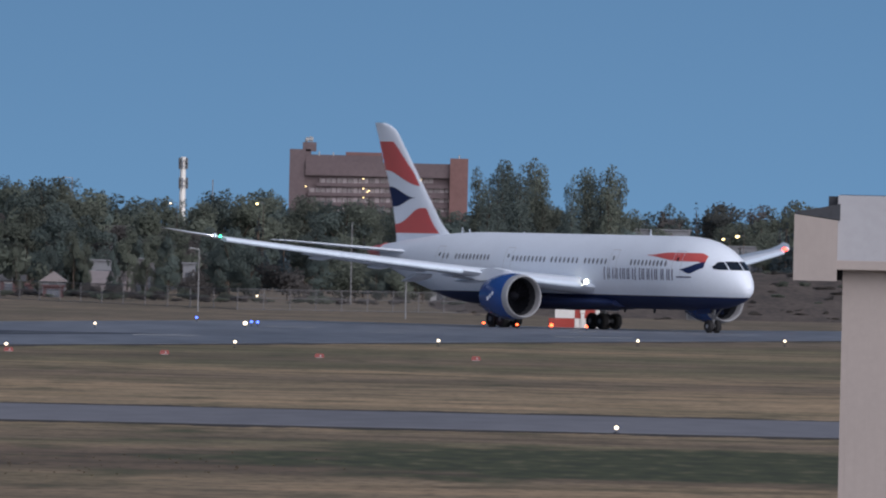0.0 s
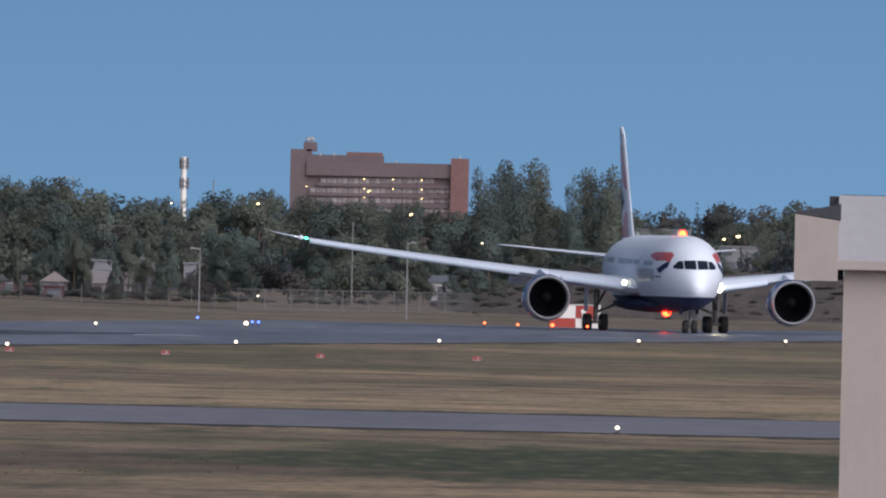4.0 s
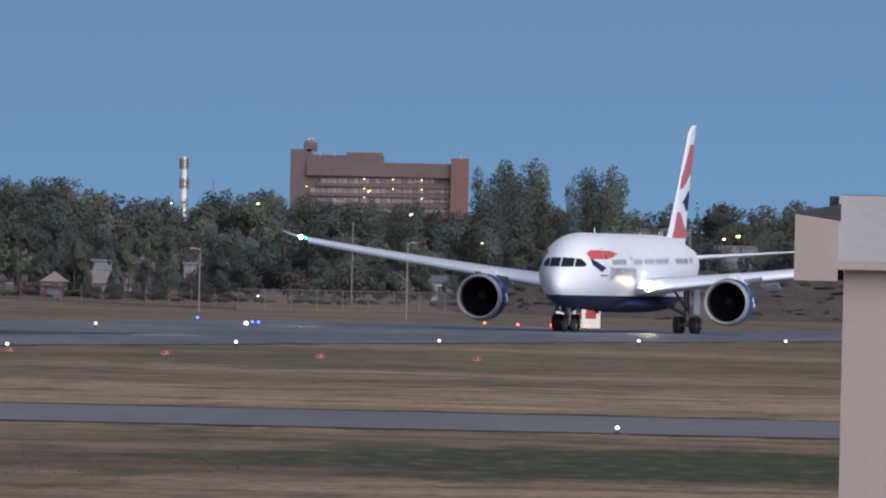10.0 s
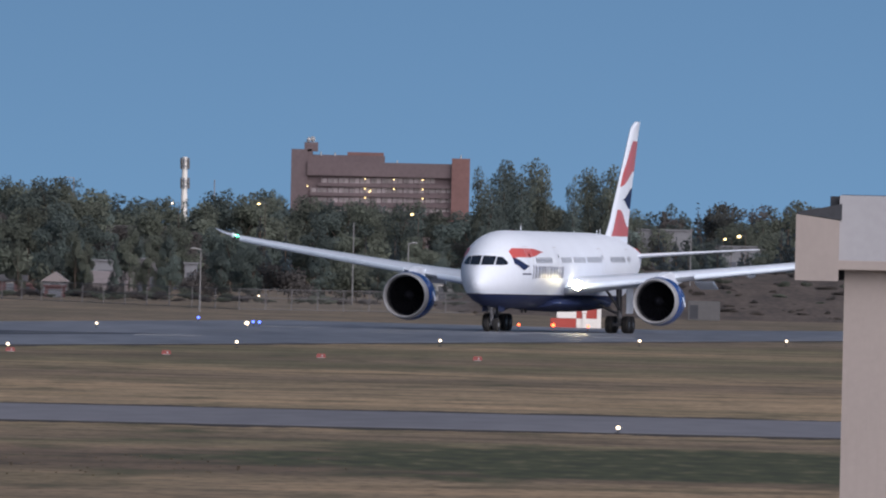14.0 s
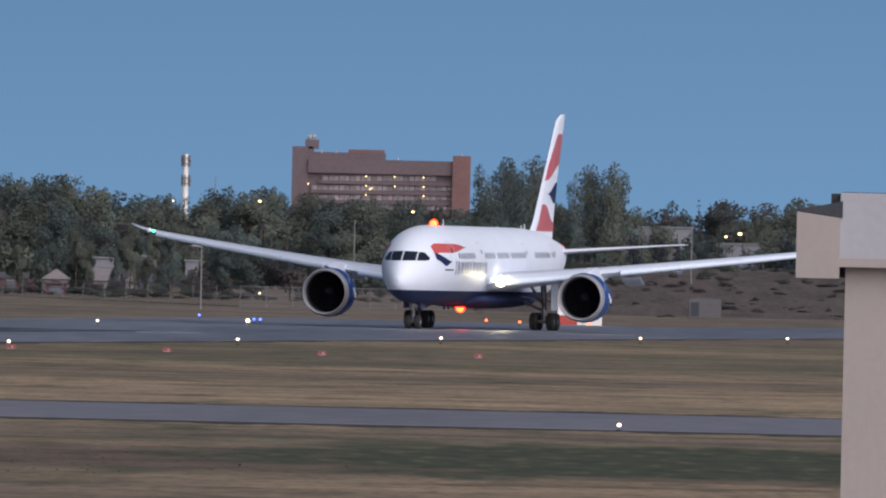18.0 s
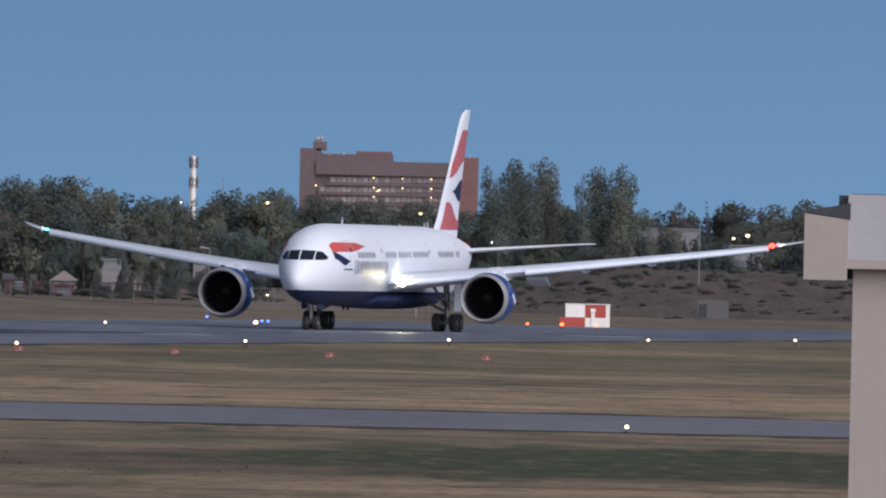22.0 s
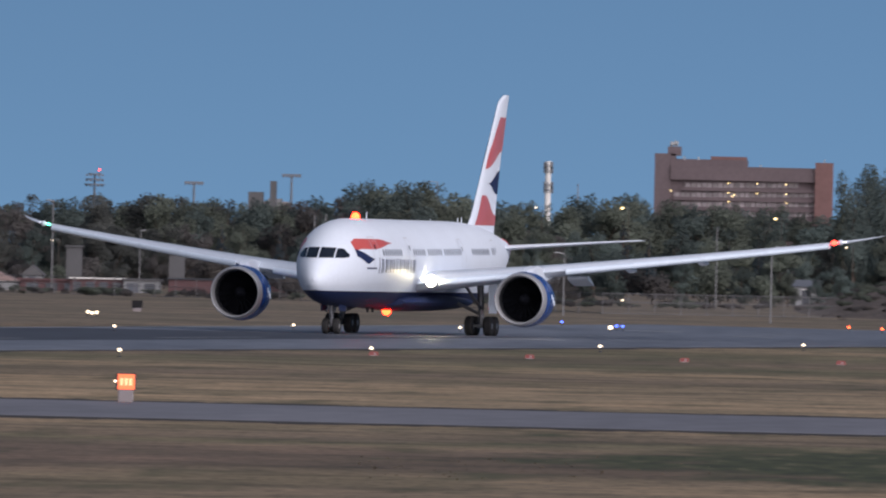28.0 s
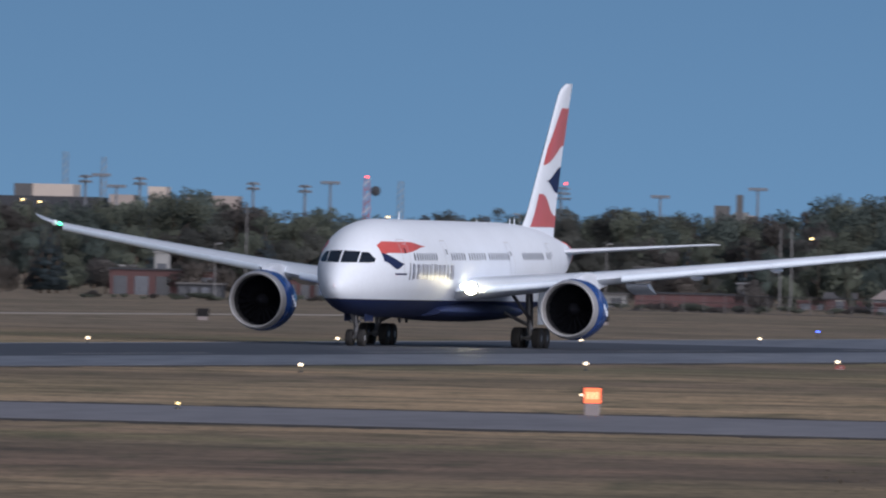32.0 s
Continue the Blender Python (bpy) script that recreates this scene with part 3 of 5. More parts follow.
def lathe_at(shape, length, at):
    bm = lathe([(s * length, r) for s, r in shape], 10)
    bmesh.ops.transform(bm, matrix=Matrix.Translation(at) @ Matrix.Diagonal((1, 0.8, 1.35, 1)), verts=bm.verts[:])
    return bm


def fin_edges(z):
    """Leading and trailing edge of the fin at height z, metres behind the nose."""
    k = (z - 7.0) / 9.4
    le = 44.0 + 8.8 * k - 0.7 * smooth((8.4 - z) / 1.6)
    if z > 15.7:
        le += 1.3 * ((z - 15.7) / 0.75) ** 2
    return le, 52.0 + 3.6 * max(0.0, k) ** 1.35


def fin_thick(s):
    return 0.25 * math.sin(math.pi * max(0.0, min(1.0, s)) ** 0.6)


def fin(plane):
    bm, rings = bmesh.new(), []
    ss = [0.0, 0.04, 0.12, 0.25, 0.45, 0.7, 1.0]
    for z in [6.4, 7, 7.5, 8, 8.6, 9.5, 11, 12.5, 14, 15.2, 15.7, 15.9, 16.15, 16.3, 16.43]:
        le, te = fin_edges(z)
        sh = 1 - 0.045 * (z - 7)
        ring = [bm.verts.new((-(le + (te - le) * s), fin_thick(s) * sh, z)) for s in ss]
        ring += [bm.verts.new((-(le + (te - le) * s), -fin_thick(s) * sh, z)) for s in reversed(ss[1:-1])]
        rings.append(ring)
    n = len(rings[0])
    for p, q in zip(rings, rings[1:]):
        for i in range(n):
            bm.faces.new((p[i], p[(i + 1) % n], q[(i + 1) % n], q[i]))
    bm.faces.new(rings[-1])
    bmesh.ops.recalc_face_normals(bm, faces=bm.faces[:])
    f = part("fin", bm, WHITE, plane, "white fin with waving red and blue bands", True)

    def band(name, low, high, mat, side, s0=0.03, s1=1.0):
        b, grid = bmesh.new(), []
        for i in range(19):
            s = s0 + (s1 - s0) * i / 18
            col = []
            for j in range(7):
                z = low(s) + (high(s) - low(s)) * j / 6
                le, te = fin_edges(z)
                sh = 1 - 0.045 * (z - 7)
                col.append(b.verts.new((-(le + (te - le) * s), side * (fin_thick(s) * sh + 0.022), z)))
            grid.append(col)
        for p, q in zip(grid, grid[1:]):
            for j in range(6):
                b.faces.new((p[j], q[j], q[j + 1], p[j + 1]))
        part(name, b, mat, f)

    for side in (1, -1):
        band("red_band", lambda s: 11.3 + 1.25 * smooth((s - 0.05) / 0.9), lambda s: 11.6 + 3.3 * smooth((s + 0.05) / 0.38), RED, side, 0.07)
        band("blue_band", lambda s: 10.3 - 0.7 * smooth((s - 0.34) / 0.6), lambda s: 10.33 + 0.88 * smooth((s - 0.34) / 0.6), NAVY, side, 0.32)
        band("red_band", lambda s: 7.45, lambda s: 9.5 - 1.35 * smooth((s - 0.25) / 0.75), RED, side, 0.15)


def engine(plane, side):
    """A high-bypass engine, its inlet ring at the front."""
    y, z, x = side * 9.74, 2.52, -17.77
    e = part("nacelle", lathe([(-0.62, 1.775), (-0.95, 1.82), (-1.6, 1.86), (-2.4, 1.83), (-3.3, 1.68), (-4.1, 1.50), (-4.55, 1.38), (-4.55, 1.30), (-3.5, 1.38), (-1.72, 1.50), (-1.0, 1.57), (-0.62, 1.59)], 40, closed=True), BLUE, plane, "deep blue engine cowling", True)
    e.matrix_basis = pose(x, y, z)
    part("inlet_lip", lathe([(-0.64, 1.785), (-0.35, 1.745), (-0.13, 1.70), (-0.03, 1.66), (0.0, 1.625), (-0.05, 1.57), (-0.2, 1.54), (-0.7, 1.52), (-0.7, 1.55), (-0.64, 1.6)], 40, closed=True), SILVER, e, "bright metal inlet ring", True)
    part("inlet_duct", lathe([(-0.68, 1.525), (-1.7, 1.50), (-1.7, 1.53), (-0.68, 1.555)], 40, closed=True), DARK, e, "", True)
    part("fan_disc", lathe([(-1.68, 1.49), (-1.75, 0.4), (-1.75, 0.05)], 40), FANBLACK, e)
    blade = None
    for k in range(20):
        if blade is None:
            bm = bmesh.new()
            for i in range(5):
                r = 0.42 + 1.04 * i / 4
                tw = 0.35 + 0.7 * i / 4
                w = 0.16 + 0.03 * i
                bm.verts.new((-1.5 + w * math.cos(tw), -w * math.sin(tw), r)), bm.verts.new((-1.5 - w * math.cos(tw), w * math.sin(tw), r))
            bm.verts.ensure_lookup_table()
            for i in range(4):
                bm.faces.new((bm.verts[2 * i], bm.verts[2 * i + 1], bm.verts[2 * i + 3], bm.verts[2 * i + 2]))
            bmesh.ops.solidify(bm, geom=bm.faces[:], thickness=0.03)
            blade = part("fan_blade", bm, FANBLACK, e)
        else:
            again(blade, pose(0, 0, 0, 18 * k, 0, 0))
    part("spinner", lathe([(-0.95, 0.02), (-1.1, 0.16), (-1.35, 0.32), (-1.7, 0.44)], 16), FANBLACK, e, "", True)
    part("core_nozzle", lathe([(-3.6, 1.0), (-4.6, 0.92), (-5.6, 0.7), (-5.6, 0.6), (-4.0, 0.6)], 28, closed=True), STEEL, e, "", True)
    part("exhaust_plug", lathe([(-5.0, 0.55), (-5.8, 0.4), (-6.6, 0.08)], 20), STEEL, e, "", True)
    # crest on the cowl side and pylon
    for s in (1, -1):
        for k in range(3):
            part("cowl_emblem", boxed(-2.0 - 0.34 * k, -1.78 - 0.34 * k, s * 1.83 - 0.02, s * 1.83 + 0.02, 0.05 - 0.2 * k, 0.36 - 0.2 * k), WHITE, e)
    bm, rings = bmesh.new(), []
    for px, zb, zt in ((-1.6, 1.70, 1.86), (-2.6, 1.70, 2.1), (-4.2, 1.3, 2.25), (-6.0, 1.2, 2.1), (-8.5, 1.5, 2.0)):
        w = 0.34 if px < -2 else 0.12
        rings.append([bm.verts.new((px, -w, zb)), bm.verts.new((px, w, zb)), bm.verts.new((px, w * 0.8, zt)), bm.verts.new((px, -w * 0.8, zt))])
    for p, q in zip(rings, rings[1:]):
        for i in range(4):
            bm.faces.new((p[i], p[(i + 1) % 4], q[(i + 1) % 4], q[i]))
    bm.faces.new(rings[0]), bm.faces.new(rings[-1])
    bmesh.ops.recalc_face_normals(bm, faces=bm.faces[:])
    part("pylon", bm, WHITE, e, "white engine pylon")


WHEELS = []


def wheel(plane, at, r, w):
    p = [(-0.5 * w, 0.62 * r), (-0.5 * w, 0.88 * r), (-0.32 * w, r), (0.32 * w, r), (0.5 * w, 0.88 * r), (0.5 * w, 0.62 * r)]
    t = part("wheel", lathe(p, 24, "Y"), RUBBER, plane, "black tyre on a grey hub")
    t.matrix_basis = pose(*at)
    part("hub", lathe([(-0.52 * w, 0.2 * r), (-0.46 * w, 0.55 * r), (0.46 * w, 0.55 * r), (0.52 * w, 0.2 * r)], 16, "Y"), STEEL if r > 0.6 else SILVER, t)
    WHEELS.append((t, at, r))
    return t


def gear(plane):
    leg = part("nose_gear_leg", rod(rodded((-5.2, 0, 0.5), (-5.0, 0, 2.2), 0.13, 0.17, 10), (-5.2, -0.5, 0.52), (-5.2, 0.5, 0.52), 0.09), STEEL, plane, "grey nose landing gear leg")
    part("drag_strut", rodded((-5.1, 0, 1.1), (-3.7, 0, 2.1), 0.07), STEEL, leg)
    part("taxi_light", ball(0.09, (-4.95, 0.28, 1.5)), STEEL, leg)
    part("taxi_light", ball(0.09, (-4.95, -0.28, 1.5)), STEEL, leg)
    for s in (1, -1):
        part("nose_gear_door", boxed(-6.7, -4.7, s * 0.62 - 0.02, s * 0.62 + 0.02, 1.5, 2.1, 0.015), NAVY, plane)
        wheel(plane, (-5.2, s * 0.36, 0.51), 0.51, 0.40)
        y = s * 4.81
        leg = part("main_gear_leg", rod(rod(rodded((-28.2, y, 0.66), (-28.03, s * 4.7, 3.7), 0.19, 0.24, 12), (-28.98, y, 0.66), (-27.43, y, 0.66), 0.15), (-28.13, s * 4.8, 1.4), (-28.13, s * 2.6, 2.4), 0.11), STEEL, plane, "grey main landing gear leg")
        part("side_strut", rodded((-28.03, s * 4.8, 1.8), (-25.6, s * 4.2, 3.4), 0.10), STEEL, leg)
        part("gear_door", boxed(-29.33, -27.03, s * 5.55 - 0.03, s * 5.55 + 0.03, 1.5, 3.5, 0.02), WHITE, leg)
        for dx in (-0.73, 0.73):
            part("axle", rodded((-28.2 + dx, y - 0.8, 0.66), (-28.2 + dx, y + 0.8, 0.66), 0.1), STEEL, leg)
            for dy in (-0.64, 0.64):
                wheel(plane, (-28.2 + dx, y + dy, 0.66), 0.66, 0.52)


FLASHERS = []


def sunk(at, a):
    """A beacon's pose: tipped a degrees, and drawn into the body as it tips."""
    up = 1 if at[2] > 4 else -1
    return pose(at[0], at[1], at[2] - up * 0.34 * a / 88, 0, up * a, 0)


def flasher(plane, name, at, r, lens, label, times, shell):
    """A turning lamp: a bright cap on one side, a white hood on the other."""
    hood = part(name, ball(r, (0, 0, 0), (1, 1, 1), 2), shell, plane, label, True)
    cap = [(r * 1.05 * math.cos(t), r * 1.05 * math.sin(t)) for t in ((0.03, 0.2, 0.4, 0.6, 0.75) if name == "strobe" else (0.03, 0.3, 0.6, 0.9, 1.15, 1.4))]
    part("lens", lathe(cap, 14), lens, hood, "bright lens of the turning lamp", True)
    hood.matrix_basis = pose(*at, 0, 0, 180)
    FLASHERS.append((hood, at, times))
    if name == "beacon":
        hood.matrix_basis = sunk(at, 88)


RED_TIMES = (1.2, 2.6, 4.0, 5.42, 6.8, 8.2, 9.6, 11.03, 12.45, 13.77, 15.2, 16.65, 18.05, 19.5, 20.95, 22.4, 23.8, 25.2, 26.6, 28.0, 29.38, 30.8)
WHITE_TIMES = (1.5, 2.97, 4.4, 5.97, 7.2, 8.6, 10.0, 11.45, 12.97, 14.3, 15.6, 17.0, 18.5, 20.0, 21.5, 22.8, 24.15, 25.6, 27.0, 28.4, 29.95, 31.35)


def airliner():
    plane = thing("airliner", "white twin-engine airliner with dark blue belly, wheels down", "airplane")
    fuselage(plane)
    wings(plane)
    fin(plane)
    for side in (1, -1):
        engine(plane, side)
    gear(plane)
    flasher(plane, "beacon", (-11.3, 0, 7.76), 0.28, BEACONLAMP, "red anti-collision beacon on the roof", RED_TIMES, BEACONGLASS)
    flasher(plane, "beacon", (-20.8, 0, 1.55), 0.30, BEACONLAMP, "red anti-collision beacon under the belly", RED_TIMES, BEACONGLASS)
    for side in (1, -1):
        le, te, z = wing_at(27.7)
        flasher(plane, "strobe", (le + 0.12, side * 27.7, z), 0.2, STROBELAMP, "white strobe lamp at the wing tip", WHITE_TIMES, WING)
    return plane


plane = airliner()

# ---- right-hand building corner with its canopy ----
NEAR = 300.0


def corner_building():
    """Built in the corner's own frame: x along the front, y away, turned so that the flank hides behind the front."""
    c = spot(1487, 690, NEAR)
    b = thing("service_building", "pale ribbed metal building corner with a boxy canopy", "building", m=pose(c.x, NEAR, 0, 0, 0, -1.6))

    def lx(h, v):
        return spot(h, v, NEAR).x - c.x

    top, mid = spot(1483, 346, NEAR).z, spot(1483, 466, NEAR).z
    part("wall", boxed(0, 9, 0, 12, 0, mid), CLADDING, b, "pale grey-pink ribbed wall")
    f = lx(1482, 400)
    part("fascia", boxed(f, 9.2, -0.35, 12.2, mid + 0.02, top, 0.01), FASCIA, b, "pale metal fascia")
    part("fascia_trim", boxed(f - 0.03, 9.2, -0.40, -0.352, mid - 0.12, mid + 0.05, 0.01), CLADDING, b)
    part("roof", boxed(f + 0.04, 9.1, -0.2, 12.1, top, top + 0.012), ROOFDARK, b)
    # canopy box, its sloping roof and a vent
    x0, x1, zb = lx(1405, 440), lx(1482, 440), spot(1440, 497, NEAR).z
    tl, tr = spot(1405, 379, NEAR).z, spot(1481, 391, NEAR).z

    def wedge(pts, y0, y1):
        bm = bmesh.new()
        n = len(pts)
        fr, bk = [bm.verts.new((x, y0, z)) for x, z in pts], [bm.verts.new((x, y1, z)) for x, z in pts]
        bm.faces.new(fr), bm.faces.new(list(reversed(bk)))
        for i in range(n):
            bm.faces.new((fr[i], fr[(i + 1) % n], bk[(i + 1) % n], bk[i]))
        bmesh.ops.recalc_face_normals(bm, faces=bm.faces[:])
        return bm

    part("canopy_box", wedge([(x0, zb), (x1, zb), (x1, tr), (x0, tl)], -0.45, 3.2), CLADDING, b, "pale box under the eaves")
    part("canopy_roof", wedge([(x0 + 0.02, tl + 0.01), (x1 + 0.04, tr + 0.01), (x1 + 0.04, tr + 0.30), (x0 + 0.45, tl + 0.12), (x0 + 0.02, tl + 0.05)], -0.41, 3.3), ROOFDARK, b, "dark sloping felt roof")
    part("roof_vent", boxed(lx(1466, 355), lx(1484, 355), 1.2, 1.8, tr + 0.25, spot(1474, 347, NEAR).z), ROOFDARK, b)
    rib = part("rib", boxed(-0.012, 0.012, -0.003, 0.0, 0, 1.0), CLADDING, b)
    rib.matrix_basis = Matrix.LocRotScale((0.12, 0, 0), None, (1, 1, mid - 0.13))
    for k in range(1, 18):
        again(rib, Matrix.LocRotScale((0.12 + 0.18 * k, 0, 0), None, (1, 1, mid - 0.13)))
    for k in range(7):
        again(rib, Matrix.LocRotScale((x0 + 0.08 + 0.1 * k, -0.45, zb + 0.01), None, (0.5, 0.5, tl - zb - 0.03 - 0.017 * k)))
    part("bracket", boxed(x1 - 0.01, x1 + 0.1, 0.35, 0.6, zb + 0.02, zb + 0.2), ROOFDARK, b)
    return b


corner_building()

# ---- trees ----


def leaf_cloud(rng, lobes, count, size):
    """Leaf clumps, each a small bent blade pair, spread through round lobes (x, y, z, r, rz)."""
    verts, faces = [], []
    weights = [l[3] ** 2 * l[4] ** 0.5 for l in lobes]
    for _ in range(count):
        x, y, z, r, rz = rng.choices(lobes, weights)[0]
        v = Vector((rng.gauss(0, 1), rng.gauss(0, 1), rng.gauss(0, 1))).normalized() * (rng.random() ** 0.35)
        c = Vector((x + v.x * r, y + v.y * r, z + v.z * rz))
        s = size * rng.uniform(0.6, 1.4)
        a = Vector((rng.gauss(0, 1), rng.gauss(0, 1), rng.gauss(0, 0.6))).normalized()
        b = a.cross(Vector((rng.gauss(0, 1), rng.gauss(0, 1), rng.gauss(0, 1)))).normalized()
        n = a.cross(b) * s * 0.35
        i = len(verts)
        verts += [c - a * s, c + b * s * 0.6 + n, c + a * s, c - b * s * 0.6 + n]
        faces += [(i, i + 1, i + 2), (i, i + 2, i + 3)]
    return verts, faces


def tree_kind(kind, seed):
    """Crown and trunk meshes of a tree one metre high in scale, to be scaled by its height."""
    rng = random.Random(seed)
    lobes, limbs = [], []
    if kind == "poplar":
        for k in range(16):
            z = 0.22 + 0.72 * k / 15
            r = 0.15 * math.sin(math.pi * min(1, (z - 0.12) * 1.06)) ** 0.5 * rng.uniform(0.75, 1.15)
            lobes.append((rng.uniform(-0.08, 0.08), rng.uniform(-0.08, 0.08), z, r, 0.07 * rng.uniform(0.9, 1.5)))
        count, size = 3400, 0.0125
    elif kind == "conifer":
        for k in range(18):
            z = 0.08 + 0.9 * k / 17
            for _ in range(3):
                a, r = rng.uniform(0, 6.28), 0.2 * (1.02 - z)
                lobes.append((r * 0.6 * math.cos(a), r * 0.6 * math.sin(a), z, r * 0.6, 0.03))
        count, size = 3400, 0.014
    elif kind in ("bush", "brush", "weed"):
        for k in range(9):
            a, d = rng.uniform(0, 6.28), rng.uniform(0, 0.55)
            lobes.append((d * math.cos(a), d * math.sin(a), rng.uniform(0.25, 0.7), rng.uniform(0.2, 0.36), rng.uniform(0.2, 0.3)))
        count, size = 1700, 0.042
    else:
        for k in range(20):
            a, d = rng.uniform(0, 6.28), rng.uniform(0.03, 0.34)
            z = 0.12 + 0.74 * (k + rng.random()) / 20
            d *= 1.2 - abs(z - 0.45)
            lobes.append((d * math.cos(a), d * math.sin(a), z, rng.uniform(0.09, 0.17), rng.uniform(0.07, 0.13)))
        lobes.append((rng.uniform(-0.1, 0.1), 0, 0.92, 0.08, 0.075))
        count, size = 5000, 0.0172
    for l in lobes[:: 2 if kind != "conifer" else 6]:
        limbs.append((l[0], l[1], l[2]))
    v, f = leaf_cloud(rng, lobes, count, size)
    crown = bpy.data.meshes.new("crown")
    crown.from_pydata(v, [], f)
    bm = rodded((0, 0, -0.02), (0, 0, 0.45 if kind not in ("bush", "brush", "weed") else 0.3), 0.022, 0.012, 7)
    if kind in ("poplar", "conifer"):
        rod(bm, (0, 0, 0.4), (0, 0, 0.93), 0.012, 0.003, 6)
    for x, y, z in limbs:
        rod(bm, (0, 0, max(0.12, z - 0.28)), (x, y, z), 0.008, 0.002, 5)
    trunk = bpy.data.meshes.new("trunk")
    bm.to_mesh(trunk)
    bm.free()
    trunk.materials.append(BARK)
    return crown, trunk


KINDS = {}
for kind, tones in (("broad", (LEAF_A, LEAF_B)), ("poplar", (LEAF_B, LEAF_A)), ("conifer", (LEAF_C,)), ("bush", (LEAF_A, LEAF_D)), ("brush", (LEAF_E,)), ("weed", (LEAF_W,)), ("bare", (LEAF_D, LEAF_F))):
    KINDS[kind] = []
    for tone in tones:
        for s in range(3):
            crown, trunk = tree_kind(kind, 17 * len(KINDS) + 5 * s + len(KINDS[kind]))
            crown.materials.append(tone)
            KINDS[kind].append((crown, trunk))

WORDS = {"broad": ("tree", "broad olive-green leafy tree in the far belt", "tree"), "poplar": ("poplar_tree", "tall slim green poplar above the belt", "tree"),
         "conifer": ("spruce_tree", "dark pointed spruce tree", "tree"), "bush": ("bush", "low brown-green bush below the trees", "bush"),
         "brush": ("brush", "low dark leafless brush on the dry bank", "bush"), "bare": ("tree", "brown half-bare budding tree in the far belt", "tree"), "weed": ("weed_clump", "small dark dry weed clump in the field grass", "weed")}
rng = random.Random(4)


def plant(kind, x, y, high, wide=1.0, base=0.0, group="tree belt beyond the fence"):
    name, label, category = WORDS[kind]
    crown, trunk = rng.choice(KINDS[kind])
    t = thing(name, label, category, group, m=Matrix.LocRotScale((x, y, base), Euler((0, 0, rng.uniform(0, 6.28))), (high * wide, high * wide, high)))
    for n, me in (("trunk", trunk), ("crown", crown)):
        new(n, me).parent = t


def skyline(rows, h):
    xs = [r[0] for r in rows]
    return float(np.interp(h, xs, [r[1] for r in rows]))


WEST = [(-1345, 318), (-1285, 318), (-1225, 313), (-1185, 306), (-1135, 303), (-1085, 313), (-1045, 328), (-975, 333), (-915, 330), (-835, 340), (-775, 348), (-715, 338), (-646, 347), (-606, 337), (-566, 344), (-526, 332), (-466, 337), (-416, 347), (-386, 332), (-316, 344), (-246, 342), (-196, 337), (-126, 342), (-46, 344), (-6, 327)]
MIDDLE = [(0, 314), (50, 308), (100, 320), (150, 328), (180, 330), (215, 358), (235, 360), (260, 350), (300, 352), (340, 365), (380, 345), (420, 335), (460, 332), (500, 345), (540, 352), (580, 345), (640, 358), (700, 362), (760, 368), (820, 375), (840, 352), (985, 360), (1115, 375)]
EAST = [(1115, 375), (1150, 362), (1200, 368), (1240, 360), (1270, 358), (1320, 365), (1390, 355), (1420, 362), (1520, 360)]


def belt(rows, h0, h1, step, far, drop, kinds, spread=120, wide=(0.8, 1.2)):
    h = h0
    while h < h1:
        d = far + rng.uniform(-spread, spread)
        top = spot(h, skyline(rows, h) + drop + rng.uniform(-4, 16), d)
        plant(rng.choice(kinds), top.x, d, max(2.5, top.z), rng.uniform(*wide))
        h += step * rng.uniform(0.7, 1.3)


belt(WEST, -1530, 0, 21, 2650, -4, ["broad"] * 4 + ["bare"] * 2)
belt(WEST, -1530, 0, 52, 2350, 45, ["broad"] * 2 + ["bare"] * 4 + ["conifer"])
belt(WEST, -1530, 0, 60, 2150, 105, ["bush", "bare", "brush"], 60)
belt(MIDDLE, -10, 1115, 23, 2600, -6, ["broad"] * 4 + ["poplar"])
belt(MIDDLE, -10, 1115, 46, 2350, 45, ["broad"] * 5 + ["bare"] * 2 + ["conifer"])
belt(MIDDLE, -10, 140, 52, 2120, 100, ["bush", "broad", "broad"], 60)
belt(MIDDLE, 225, 860, 50, 2120, 100, ["bush", "broad", "broad"], 60)
belt(EAST, 1110, 1500, 19, 3000, -4, ["broad", "broad", "bare", "conifer", "broad"])
belt(EAST, 1110, 1500, 36, 2700, 25, ["broad", "conifer", "broad"])
belt(EAST, 1222, 1268, 16, 2530, 54, ["broad", "conifer", "broad"], 40)
belt(EAST, 1372, 1500, 17, 2530, 54, ["broad", "conifer", "broad"], 40)
belt(EAST, 820, 1500, 34, 2300, 118, ["bush", "conifer", "bush"], 60)
for h, v, wide in ((850, 306, 0.5), (866, 322, 0.6), (884, 300, 0.5), (893, 290, 0.6), (908, 293, 0.62), (922, 296, 0.6), (937, 288, 0.6), (952, 300, 0.6), (962, 330, 0.6), (1012, 318, 0.4), (1034, 303, 0.55), (1048, 309, 0.65), (1064, 306, 0.65), (1078, 303, 0.6), (1090, 318, 0.6)):
    d = 2450 + rng.uniform(-60, 60)
    p = spot(h + rng.uniform(-3, 3), v - 3, d)
    plant("poplar", p.x, d, p.z, wide * rng.uniform(0.9, 1.1))

# ---- the large brick building, mast, poles ----


def block(parent, name, h0, v0, h1, v1, d, depth, mat, label="", base=None):
    a, b = spot(h0, v0, d), spot(h1, v0, d)
    c = spot((h0 + h1) / 2, v1, d)
    top = (a.z + b.z) / 2
    return part(name, boxed(a.x, b.x, d, d + depth, c.z if base is None else base, top), mat, parent, label)


